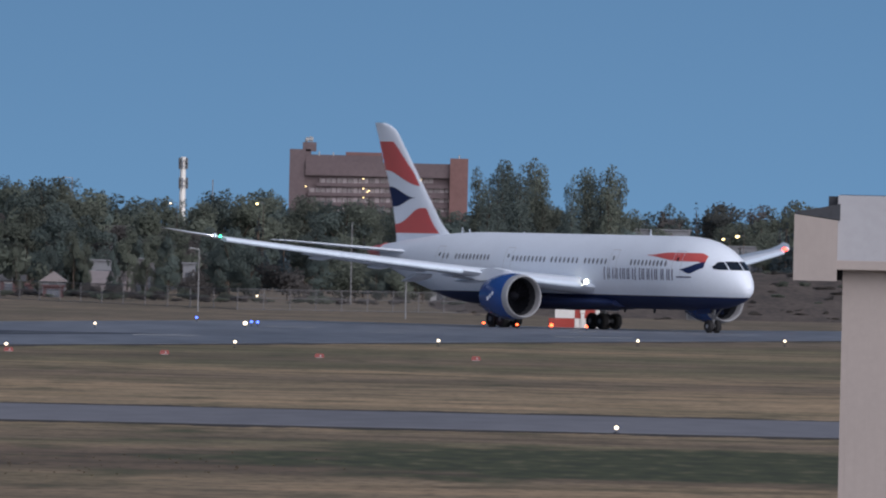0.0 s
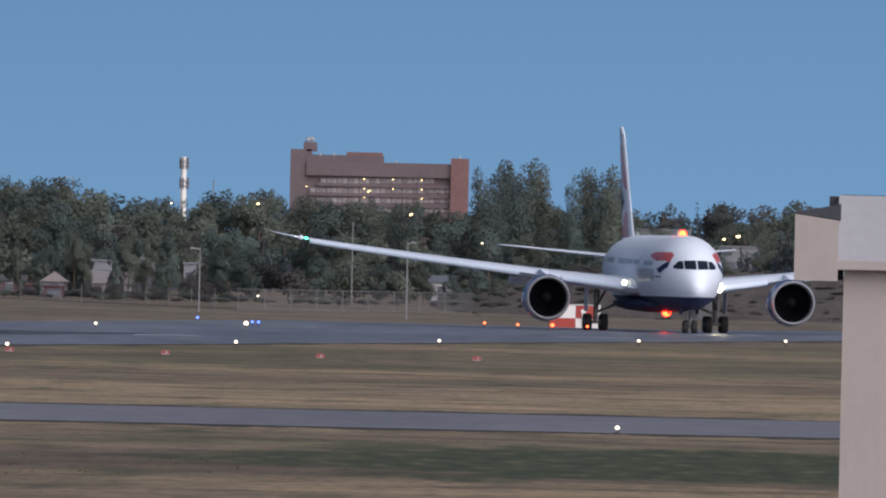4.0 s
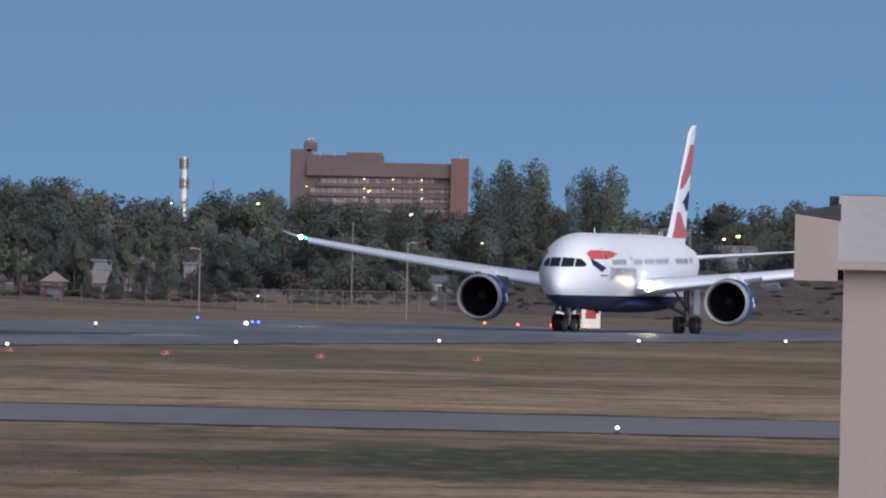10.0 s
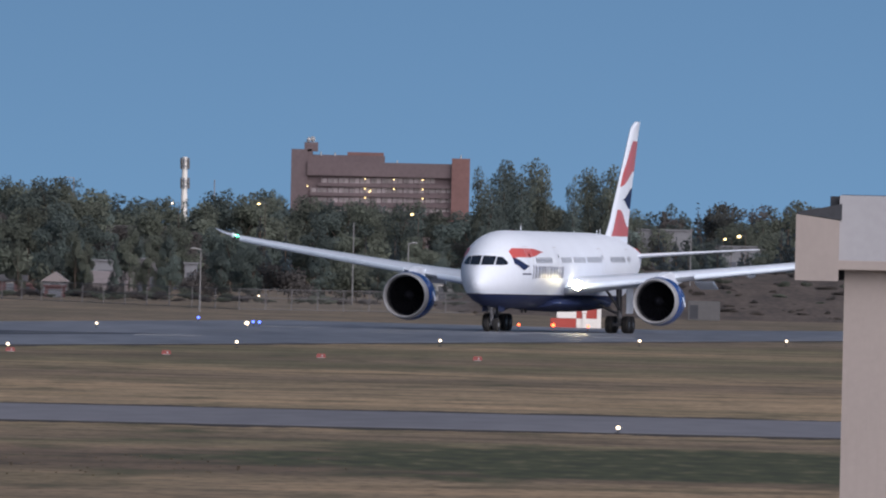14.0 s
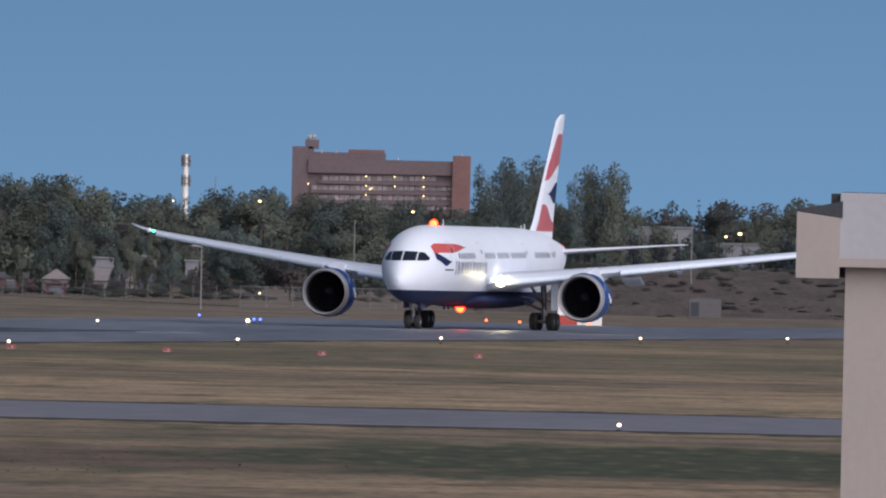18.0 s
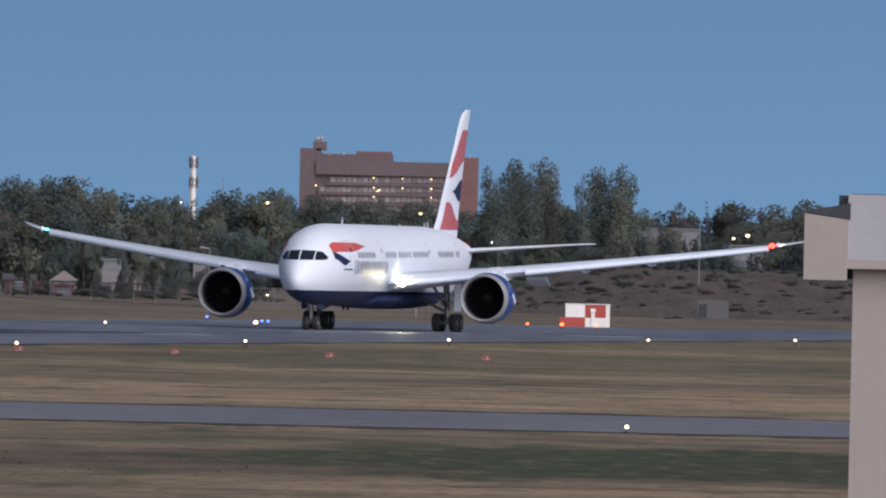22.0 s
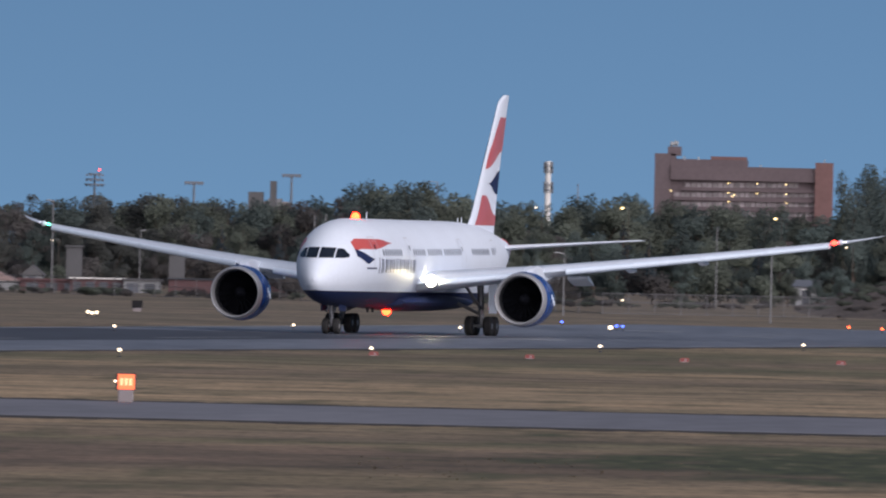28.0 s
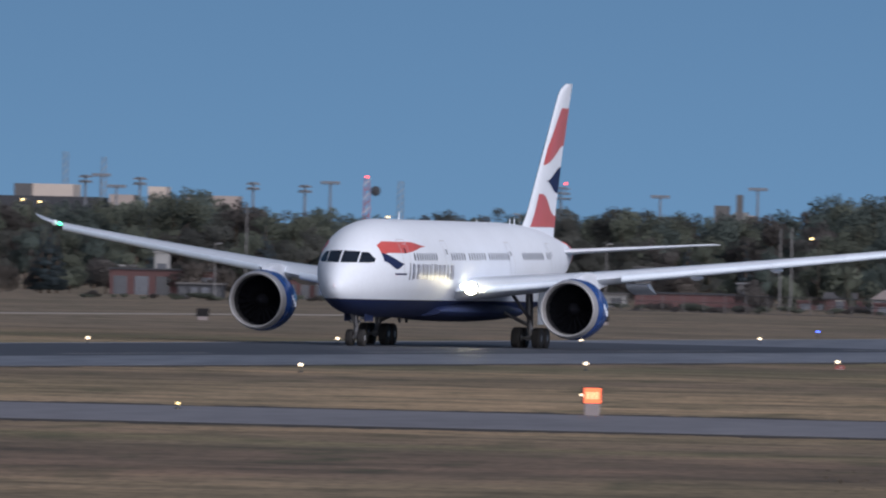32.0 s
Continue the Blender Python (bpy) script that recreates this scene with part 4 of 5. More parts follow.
def apartment_block():
    d = 4480.0
    b = thing("apartment_block", "large brown brick tower block with lit balcony rows", "building")
    block(b, "west_wing", 513, 264, 550, 360, d + 4, 22, BRICK, "brown brick wing", 0)
    block(b, "middle_wing", 549.5, 275, 678, 360, d + 5, 20, BRICK, "", 0)
    block(b, "main_wing", 540, 289, 800, 360, d + 1.03, 20, BRICK, "", 0)
    block(b, "east_tower", 797, 281, 829, 360, d - 1.5, 24, BRICKRED, "red brick stair tower", 0)
    block(b, "west_edge", 513, 264, 541, 360, d, 6, BRICK, "", 0)
    block(b, "parapet", 541, 288, 797, 313, d - 0.6, 4, BRICK, "plain brick parapet band")
    block(b, "roof_house", 612, 270, 676, 276, d + 6, 8, BRICKRED)
    block(b, "roof_house", 536, 252, 560, 268, d + 4, 6, BRICK)
    for k, v in enumerate((326, 343, 360, 377)):
        part_h0 = 545 if k else 560
        block(b, "balcony_parapet", part_h0, v, 797, v + 6, d, 1.0, BRICK, "brown balcony front")
        for i in range(26):
            h = 549 + 9.55 * i
            if k == 0 and not 566 < h < 765:
                continue
            block(b, "window", h, v - 10, h + 7.6, v - 1, d + 0.9, 0.12, DIMPANE)
            if i % 2 == 0:
                block(b, "column", h - 2.2, v - 11, h - 0.8, v, d + 0.3, 0.7, CONCRETE)
    for h, v in ((541, 330), (643, 317), (694, 318), (745, 319), (643, 334), (694, 335), (745, 336), (643, 350), (745, 352), (653, 338), (650, 340)):
        p = spot(h, v, d - 0.3)
        l = part("balcony_lamp", ball(0.18, p, sub=1), STREETLAMP, b)
    for h, v0, v1 in ((543, 243, 266), (549, 241, 266), (553, 243, 266), (541, 249, 266), (813, 275, 282), (700, 284, 290), (565, 268, 276), (590, 270, 276)):
        p, q = spot(h, v0, d + 5), spot(h, v1, d + 5)
        part("roof_mast", rodded(q, p, 0.22, 0.14, 6), GALV, b)
    for h, v in ((544, 247), (551, 246)):
        p = spot(h, v, d + 4.6)
        part("dish", ball(0.7, p, (1, 0.5, 1), 1), GALV, b)


apartment_block()


def cell_tower():
    d = 3400.0
    t = thing("cell_tower", "white tubular mast with two rings of antenna panels", "mast")
    p = spot(324.5, 278, d)
    part("pole", rodded((p.x, d, 0), (p.x, d, p.z), 0.75, 0.55, 14), WHITEPAINT, t, "pale tapered pole")
    for v in (285, 294, 320, 329):
        q = spot(324.5, v, d)
        for k in range(6):
            a = k * math.pi / 3 + 0.3
            part("antenna_panel", boxed(q.x + 0.85 * math.cos(a) - 0.14, q.x + 0.85 * math.cos(a) + 0.14, d + 0.85 * math.sin(a) - 0.14, d + 0.85 * math.sin(a) + 0.14, q.z - 0.6, q.z + 0.6), GALVWALL if k % 2 else MASTGREY, t)
        part("collar", rodded((q.x, d, q.z - 0.15), (q.x, d, q.z + 0.15), 0.8, seg=10), GALV, t)


cell_tower()


def light_pole(h, v0, v1, d=None, arm=0.0, lamp=False, r=0.09):
    """A tall pole; v0 its top, v1 its foot."""
    f = foot(h, v1) if d is None else spot(h, v1, d)
    d = f.y
    top = spot(h + 1.5 * (v1 - v0) / 100, v0, d)
    t = thing("light_pole", "grey lamp pole standing by the airfield fence", "lamp post", "lamp posts")
    part("pole", rodded((f.x, d, min(f.z, 0)), (f.x, d, top.z), r * 0.9, r * 0.6, 8), WOODPOLE, t)
    if arm:
        part("arm", rodded((f.x, d, top.z - 0.1), (f.x + arm, d, top.z), 0.05), GALV, t)
        part("lamp_head", ball(0.22, (f.x + arm, d, top.z), (1.6, 1, 0.5), 1), GALV, t)


light_pole(350, 440, 552, arm=-0.7)
light_pole(620, 394, 540)
light_pole(717, 430, 565, arm=0.5)
light_pole(1217, 405, 556, 1900)
light_pole(375, 318, 400, 3300, r=0.16)
light_pole(126, 314, 390, 2900, arm=-1.4, r=0.16)


# ---- lights and signs on the field ----


def ground_lamp(name, label, category, group, h, v, mat, r=0.13, high=0.36, colour_r=1.0):
    p = foot(h, v, high)
    t = thing(name, label, category, group, m=pose(p.x, p.y, 0))
    part("stem", rodded((0, 0, 0), (0, 0, high - 0.1), 0.022, 0.02, 8), ROOFDARK, t)
    part("base_plate", rodded((0, 0, 0), (0, 0, 0.05), 0.12, 0.10, 10), ROOFDARK, t)
    part("lens", lathe([(high - r * 0.8, r * 0.6), (high - r * 0.3, r), (high + r * 0.35, r * 0.85), (high + r * 0.75, r * 0.3)], 12, "Z"), mat, t, "glowing lens", True)
    return t


for h, v in ((1389, 604), (1129, 603.5), (776, 603), (416, 605), (11, 608.5), (-435, 611.5), (-941, 613.5)):
    ground_lamp("runway_edge_light", "lit white runway edge light on the grass verge", "runway light", "runway edge lights", h, v, WHITELAMP, 0.095)
for h, v in ((168, 572), (434, 572), (-127, 567.5), (-444, 569.5), (-875, 567), (-1319, 566)):
    ground_lamp("runway_edge_light", "lit warm white runway edge light across the runway", "runway light", "runway edge lights", h, v, WHITELAMP, 0.17 if h == 434 else 0.10)
for h, v in ((348, 562), (445, 569.5), (456, 570), (-24, 555)):
    ground_lamp("taxiway_light", "lit blue taxiway edge light", "taxiway light", "blue taxiway lights", h, v, BLUELAMP, 0.11)
for h, v in ((856, 571.5), (915, 574.5), (976, 575.5), (1038, 578)):
    ground_lamp("runway_end_light", "lit amber-red runway end light", "runway light", "runway end lights", h, v, AMBERLAMP, 0.16 if h == 976 else 0.11)
ground_lamp("taxiway_light", "lit white light at the taxiway edge", "taxiway light", "", 1091, 757, WHITELAMP, 0.07, 0.2)
ground_lamp("taxiway_light", "lit amber light at the taxiway edge", "taxiway light", "", -1159, 682, STREETLAMP, 0.05, 0.2)
for dh in (-9, -2, 6):
    ground_lamp("approach_light", "lit warm slope indicator lamp in the grass", "runway light", "slope indicator lamps", -482 + dh, 547 - abs(dh) * 0.3, WHITELAMP, 0.13)


def red_marker(h, v):
    p = foot(h, v + 5)
    t = thing("field_marker", "low dull red marker board on the grass", "marker", "red field markers", m=pose(p.x, p.y, 0) @ Matrix.Scale(0.62, 4))
    bm = bmesh.new()
    vs = [bm.verts.new(c) for c in ((-0.42, -0.2, 0.02), (0.42, -0.2, 0.02), (0.42, 0.2, 0.02), (-0.42, 0.2, 0.02), (-0.34, -0.04, 0.36), (0.36, -0.04, 0.36), (0.36, 0.04, 0.36), (-0.34, 0.04, 0.36))]
    for q in ((0, 1, 5, 4), (1, 2, 6, 5), (2, 3, 7, 6), (3, 0, 4, 7), (4, 5, 6, 7), (3, 2, 1, 0)):
        bm.faces.new([vs[i] for i in q])
    part("board", bm, MARKERRED, t)
    part("pale_stripe", boxed(0.05, 0.16, -0.2, -0.1, 0.1, 0.26), PALEPAINT, t)
    part("foot", boxed(-0.3, 0.3, -0.25, 0.25, 0, 0.03), GALV, t)


for h, v in ((15, 617), (291, 622.5), (565, 628.5), (842, 633.5)):
    red_marker(h, v)


def orange_sign():
    p, q = foot(-439, 704), foot(-409, 704)
    d = p.y
    zb, zt = spot(-422, 682, d).z, spot(-422, 655, d).z
    w = spot(-409, 670, d).x - spot(-439, 670, d).x
    t = thing("taxiway_sign", "small lit orange guidance sign on a pale base", "sign", m=pose(p.x, d, 0, 0, 0, 4))
    part("case", boxed(-0.05, w + 0.04, 0.02, 0.22, zb - 0.03, zt + 0.03, 0.01), ROOFDARK, t, "black sign case")
    part("face", boxed(0.0, w, 0.0, 0.025, zb, zt, 0.005), ORANGEBOARD, t, "glowing orange face")
    for k in range(3):
        part("writing_bar", boxed(0.14 * w + 0.26 * w * k, 0.32 * w + 0.26 * w * k, -0.006, 0.004, zb + 0.14, zt - 0.14), glow_pale, t)
    for k in (0.1, 0.72):
        part("leg", boxed(w * k, w * k + 0.13, 0.08, 0.16, 0.1, zb - 0.02), GALV, t)
    part("concrete_base", boxed(0.02, w - 0.05, -0.02, 0.26, 0, 0.42, 0.02), CONCRETE, t, "pale concrete base")
    part("side_lamp", ball(0.05, (-0.09, 0.05, zb + 0.28), sub=1), WHITELAMP, t)


glow_pale = glow("pale_writing_glow", (1.0, 0.42, 0.20), 1.5)
orange_sign()


SIGNBLACK = paint("matt_black_sheet", (0.010, 0.010, 0.012), 0.95, vary=0.2)


def dark_sign(h, v, w):
    p = foot(h, v)
    t = thing("sign_back", "dark back of a guidance sign on a pale base", "sign", "signs seen from behind", m=pose(p.x, p.y, 0))
    part("case", boxed(-w / 2, w / 2, -0.1, 0.1, 0.3, 0.95, 0.02), SIGNBLACK, t)
    part("concrete_base", boxed(-w * 0.4, w * 0.4, -0.2, 0.2, 0, 0.3, 0.02), CONCRETE, t)


dark_sign(-404, 544, 0.9)
dark_sign(-1115, 535, 1.0)


def shelter():
    """The red and white checked equipment hut."""
    d = 1390.0
    x0, x1, xm = spot(982, 560, d).x, spot(1061, 560, d).x, spot(1017, 560, d).x
    z2, z1 = spot(1020, 541, d).z, spot(1020, 564, d).z
    t = thing("equipment_hut", "red and white checked equipment hut beside the runway", "hut")
    for k, (a, b, lo, hi, m) in enumerate(((x0, xm, z1, z2, WHITEPAINT), (xm, x1 - 0.35, z1, z2, REDPAINT), (x1 - 0.35, x1, z1, z2, WHITEPAINT), (x0 - 0.5, xm, 0, z1, REDPAINT), (xm, x1, 0, z1, WHITEPAINT))):
        part("painted_panel", boxed(a + 0.005, b - 0.005, d - (0.0 if k % 2 else 0.03), d + 2.2, max(lo, 0.0) + 0.004, hi - 0.004, 0.02), m, t, "red panel" if m is REDPAINT else "white panel")
    part("roof", boxed(x0 - 0.06, x1 + 0.06, d - 0.1, d + 2.3, z2, z2 + 0.07, 0.02), WHITEPAINT, t)
    part("vent", boxed(xm + 0.45, xm + 0.85, d - 0.06, d, z1 + 0.45, z1 + 0.75), WHITEPAINT, t)
    part("cable_duct", boxed(xm + 0.5, xm + 0.8, d - 0.12, d - 0.04, 0.0, z1 + 0.42, 0.01), WHITEPAINT, t, "white upright cable duct")


shelter()
c = spot(1214, 568, 1660)
g = thing("grey_cabinet", "grey metal cabinet at the foot of the bank", "cabinet", m=pose(c.x, 1660, 0))
part("body", boxed(0, 3.15, 0, 1.2, 0.0, spot(1240, 533, 1660).z, 0.03), GALVWALL, g)
part("vent", boxed(0.2, 1.0, -0.03, -0.004, 0.15, 1.5), ROOFDARK, g)

# ---- runway paint ----


def band(name, f0, f1, y0, y1, mat, z, label):
    def at(y, f):
        return near_edge(y) + (far_edge(y) - near_edge(y)) * f
    tagged(part(name, sheet_between([(y0 + (y1 - y0) * i / 40) for i in range(41)], lambda y: at(y, f0), lambda y: at(y, f1), z), mat, None), label, "marking", kind="structure")


def sheet_between(ys, left, right, z):
    bm = bmesh.new()
    rows = [(bm.verts.new((left(y), y, z)), bm.verts.new((right(y), y, z))) for y in ys]
    for p, q in zip(rows, rows[1:]):
        bm.faces.new((p[0], p[1], q[1], q[0]))
    bmesh.ops.recalc_face_normals(bm, faces=bm.faces[:])
    if bm.faces[:][0].normal.z < 0:
        bmesh.ops.reverse_faces(bm, faces=bm.faces[:])
    return bm


RUBBER_TRACK = paint("rubber_dark_asphalt", (0.06, 0.066, 0.08), 0.6, vary=0.25, scale=0.02, fine=8, stretch=(3, 0.5, 1))
band("rubber_track", 0.42, 0.955, 205, 1120, RUBBER_TRACK, 0.034, "dark rubber-stained middle of the runway")
band("runway_edge_line", 0.972, 0.992, 210, 1290, PALEPAINT, 0.038, "worn white runway edge line")
for k in range(9):
    band("centre_dash", 0.50, 0.515, 640 + 75 * k, 675 + 75 * k, PALEPAINT, 0.039, "worn white centre line dash")

for h0, h1, v in ((235, 352, 592), (455, 560, 577.5), (980, 1120, 596), (650, 720, 588)):
    a, c = foot(h0, v, 0.04), foot(h1, v + 2.5, 0.04)
    tagged(part("pavement_line", slab([(a.x, a.y), (c.x, c.y), (c.x, c.y + 7), (a.x, a.y + 7)], 0.031, 0.04), PALEPAINT, None), "worn pale line on the runway", "marking", kind="structure")

TRACK = paint("pale_gravel_track", (0.33, 0.30, 0.27), 0.9, vary=0.2, scale=0.2)
tagged(part("service_track", slab([(-128, 1290), (-122, 1290), (-78, 1580), (-84, 1580)], -0.1, 0.015), TRACK, None), "pale gravel service track in the grass", "track", kind="structure")

# ---- bank on the east side ----


def bank():
    bm, rows = bmesh.new(), []
    for j in range(25):
        d = 1620 + 40 * j
        row = []
        for i in range(61):
            x = -6 + 1.4 * i
            k = smooth((d - 1640) / 420.0) * smooth((x + 4) / 22.0)
            n = noise.noise(Vector((x * 0.12, d * 0.02, 3.1))) * 0.55 + noise.noise(Vector((x * 0.5, d * 0.08, 9.1))) * 0.2
            row.append(bm.verts.new((x, d, -0.15 + k * (4.55 + n))))
        rows.append(row)
    for p, q in zip(rows, rows[1:]):
        for i in range(60):
            bm.faces.new((p[i], p[i + 1], q[i + 1], q[i]))
    tagged(part("earth_bank", bm, BANK, None, "", True), "brown dry earth bank beyond the runway", "bank", kind="structure")


def bank_height(x, d):
    n = noise.noise(Vector((x * 0.12, d * 0.02, 3.1))) * 0.55 + noise.noise(Vector((x * 0.5, d * 0.08, 9.1))) * 0.2
    return -0.15 + smooth((d - 1640) / 420.0) * smooth((x + 4) / 22.0) * (4.55 + n)


bank()
for k in range(150):
    d = 2180 - 400 * rng.random() ** 1.6
    x = rng.uniform(4, 62)
    plant("bush", x, d, rng.uniform(0.35, 0.95), rng.uniform(1.2, 2.6), bank_height(x, d) - 0.12)
for k in range(380):
    d = 1650 + 330 * rng.random() ** 1.2
    x = rng.uniform(2, 62)
    if noise.noise(Vector((x * 0.09, d * 0.012, 7.7))) > -0.12:
        plant("brush", x, d, 0.12 + 0.5 * rng.random() ** 2, rng.uniform(1.0, 3.8), bank_height(x, d) - 0.1)
for h, v in ((-1386, 352), (-1372, 372), (-1400, 368), (-1003, 358), (-990, 380), (1112, 406), (1124, 416), (1163, 402), (1172, 412), (1194, 414), (1216, 442), (1268, 425), (1310, 428), (1320, 440), (1381, 400), (1392, 395), (1410, 380)):
    d = 2105.0 if h < 0 else 2480.0
    p = spot(h, v, d)
    plant("conifer", p.x, d, p.z, 1.0)

# low brush along the fence
for k in range(150):
    x, d = rng.uniform(spot(-1400, 540, 1900).x, spot(900, 540, 1900).x), rng.uniform(1895, 2010)
    plant("bush", x, d, rng.uniform(0.4, 1.1), rng.uniform(1.2, 3.0))

for h, v, wide in ((132, 402, 0.42), (150, 428, 0.4), (206, 414, 0.36), (228, 398, 0.5), (262, 420, 0.45), (300, 410, 0.5), (30, 420, 0.5)):
    p = spot(h, v, 2035)
    plant("broad", p.x, 2035, p.z, wide)
for k in range(16):
    p = spot(rng.uniform(120, 330), 500, 2010 + rng.uniform(-30, 30))
    plant("bush", p.x, p.y, rng.uniform(0.9, 1.9), rng.uniform(0.9, 1.6))

# weeds on the near rough ground
for k in range(80):
    h, v = 620 * rng.random() ** 1.8 - 10, rng.gauss(822, 13)
    if 790 < v < 858:
        p = foot(h, v)
        plant("weed", p.x, p.y, rng.uniform(0.015, 0.04), rng.uniform(1.2, 3.0), 0.0, "weeds on the near rough ground")

# ---- fence ----


def fence():
    t = thing("perimeter_fence", "long grey chain link perimeter fence on steel posts", "fence", m=pose(0, 0, 0))
    high = 2.1
    line = [Vector((spot(h, 540, d).x, d, 0)) for h, d in ((-760, 1960.0), (0, 1850.0), (420, 1660.0), (830, 1700.0))]
    first, v, f = None, [], []
    for a, b in zip(line, line[1:]):
        way = b - a
        n = int(way.length / 2.6) if abs(way.x) > 0.5 * way.length else int(abs(way.x) / 2.4)
        for k in range(n):
            at = a + way * (k / n)
            if first is None:
                first = part("post", rodded((0, 0, 0), (0, 0, high), 0.05, 0.045, 6), FENCEMETAL, t)
                first.matrix_basis = pose(*at)
            else:
                again(first, pose(*at))
        for z in (0.1, 1.2, high - 0.05):
            part("rail", rodded(a + Vector((0, 0, z)), b + Vector((0, 0, z)), 0.03, seg=6), FENCEMETAL, t)
        n = int(abs(way.x) / 0.16)
        slope = way.y / way.x
        for i in range(n):
            for side in (-1, 1):
                p, q = a + way * (i / n), len(v)
                for dx, z in ((0, 0.05), (0.012, 0.05), (side * 0.9 + 0.012, high), (side * 0.9, high)):
                    v.append((p.x + dx, p.y + dx * slope + 0.01 * side, z))
                f.append((q, q + 1, q + 2, q + 3))
    me = bpy.data.meshes.new("chain_link")
    me.from_pydata(v, [], f)
    me.materials.append(FENCEMETAL)
    ob = new("chain_link", me)
    ob.parent = t
    tagged(ob, kind="stuff")


fence()

# ---- houses, sheds, lots ----


def house(h0, h1, v_eave, v_ridge, d, wall, roof, label, depth=8.0, ridge_across=True, openings=2, category="house", name="house", group="houses beyond the fence"):
    a, b = spot(h0, v_eave, d), spot(h1, v_eave, d)
    eave, ridge = (a.z + b.z) / 2, spot((h0 + h1) / 2, v_ridge, d).z
    w = b.x - a.x
    t = thing(name, label, category, group, m=pose(a.x, d, 0))
    part("wall_shell", boxed(0, w, 0, depth, -0.2, eave), wall, t)
    bm = bmesh.new()
    o = 0.35
    if ridge_across:
        pts = [(-o, -o, eave), (w + o, -o, eave), (w + o, depth / 2, ridge), (-o, depth / 2, ridge), (w + o, depth + o, eave), (-o, depth + o, eave)]
        fs = ((0, 1, 2, 3), (3, 2, 4, 5), (1, 4, 2), (0, 3, 5), (0, 5, 4, 1))
    else:
        pts = [(-o, -o, eave - 0.1), (w / 2, -o, ridge), (w + o, -o, eave - 0.1), (-o, depth, eave - 0.1), (w / 2, depth, ridge), (w + o, depth, eave - 0.1)]
        fs = ((0, 1, 4, 3), (1, 2, 5, 4), (0, 2, 1), (3, 4, 5), (0, 3, 5, 2))
    vs = [bm.verts.new(p) for p in pts]
    for q in fs:
        bm.faces.new([vs[i] for i in q])
    bmesh.ops.recalc_face_normals(bm, faces=bm.faces[:])
    part("roof", bm, roof, t)
    for k in range(openings):
        x = w * (k + 0.5) / openings
        n = part("window" if k % 2 else "door", boxed(x - 0.5, x + 0.5, -0.05, -0.004, 0.9 if k % 2 else 0.0, min(eave - 0.2, 2.0)), PANE, t)
        part("frame", boxed(x - 0.58, x + 0.58, -0.03, -0.002, min(eave - 0.2, 2.0), min(eave - 0.12, 2.1)), WHITEPAINT, n)
    return t


def shed(h0, h1, v_top, d, wall, roof, label, name="shed", category="building", depth=7.0, bays=3, group="sheds and stores"):
    a, b = spot(h0, v_top, d), spot(h1, v_top, d)
    top, w = (a.z + b.z) / 2, b.x - a.x
    t = thing(name, label, category, group, m=pose(a.x, d, 0))
    part("wall_shell", boxed(0, w, 0, depth, -0.2, top - 0.12), wall, t)
    part("roof", boxed(-0.2, w + 0.2, -0.25, depth + 0.2, top - 0.12, top + 0.1, 0.02), roof, t)
    for k in range(bays):
        x = w * (k + 0.5) / bays
        part("bay_door", boxed(x - 0.32 * w / bays, x + 0.32 * w / bays, -0.06, -0.004, 0.0, top * 0.72), PANE, t)
    return t


DH = 2070.0
house(-727, -618, 487, 464, DH, SIDING, PINKROOF, "low white bungalow with a faded pink gable roof", ridge_across=False)
house(-606, -574, 478, 462, DH + 25, SIDING, SHINGLE, "small gabled house behind a red shed", ridge_across=False, openings=1)
shed(-640, -505, 487, DH + 6, REDSIDING, REDSIDING, "long low dark red barn", "barn", bays=4)
shed(-522, -428, 485, DH + 3, REDSIDING, WHITEPAINT, "dull red carport with a white eave", "carport", bays=4)
shed(-428, -365, 488, DH, SIDING, SHINGLE, "pale low garage with dark doors", "garage", bays=2)
shed(-736, -678, 450, DH + 70, SIDING, BLUEROOF, "white kiosk with a flat blue roof", "kiosk", bays=1)
shed(-907, -862, 458, DH + 22, BLUEWALL, BLUEROOF, "dull blue sheet metal store with a flat roof", "store", bays=2)
shed(-1036, -1008, 478, DH, ORANGEWALL, ORANGEWALL, "low orange-brown storage box", "container", "container", 3.0, 1)
shed(-1200, -1174, 414, 2235, SIDING, SIDING, "white box trailer parked on the lot", "trailer", "trailer", 3.0, 1)
shed(-1262, -1236, 438, 2225, SIDING, SIDING, "white box trailer parked on the lot", "trailer", "trailer", 3.0, 1)
shed(-1280, -1090, 445, DH + 75, REDSIDING, ROOFDARK, "long dark brown-red low shed on the lot", "shed", bays=5)
shed(-970, -820, 463, DH + 30, REDSIDING, ROOFDARK, "long dark brown-red low shed on the lot", "shed", bays=6)
shed(-1160, -1080, 470, DH + 10, ROOFDARK, SHINGLE, "dark low shed on the lot", "shed", bays=4)
shed(-60, 112, 503, DH + 85, REDSIDING, REDSIDING, "long dull red shed behind the fence", "shed", bays=6)
house(74, 114, 497, 481, DH - 8, TINROOF, CONCRETE, "small white gabled cottage behind the fence", openings=1, ridge_across=False)
shed(76, 112, 506, DH - 95, REDSIDING, REDSIDING, "dark red box trailer behind the fence", "trailer", "trailer", 3.0, 1)
shed(150, 322, 401, 2560, GALVWALL, GALVWALL, "large dim grey warehouse behind the trees", "warehouse", "building", 16.0, 5)
shed(163, 206, 461, DH + 60, TINROOF, TINROOF, "pale low store among the trees", "store", bays=1)
house(160, 238, 502, 480, DH + 20, CONCRETE, CONCRETE, "pale pinkish cottage among the trees", openings=1)
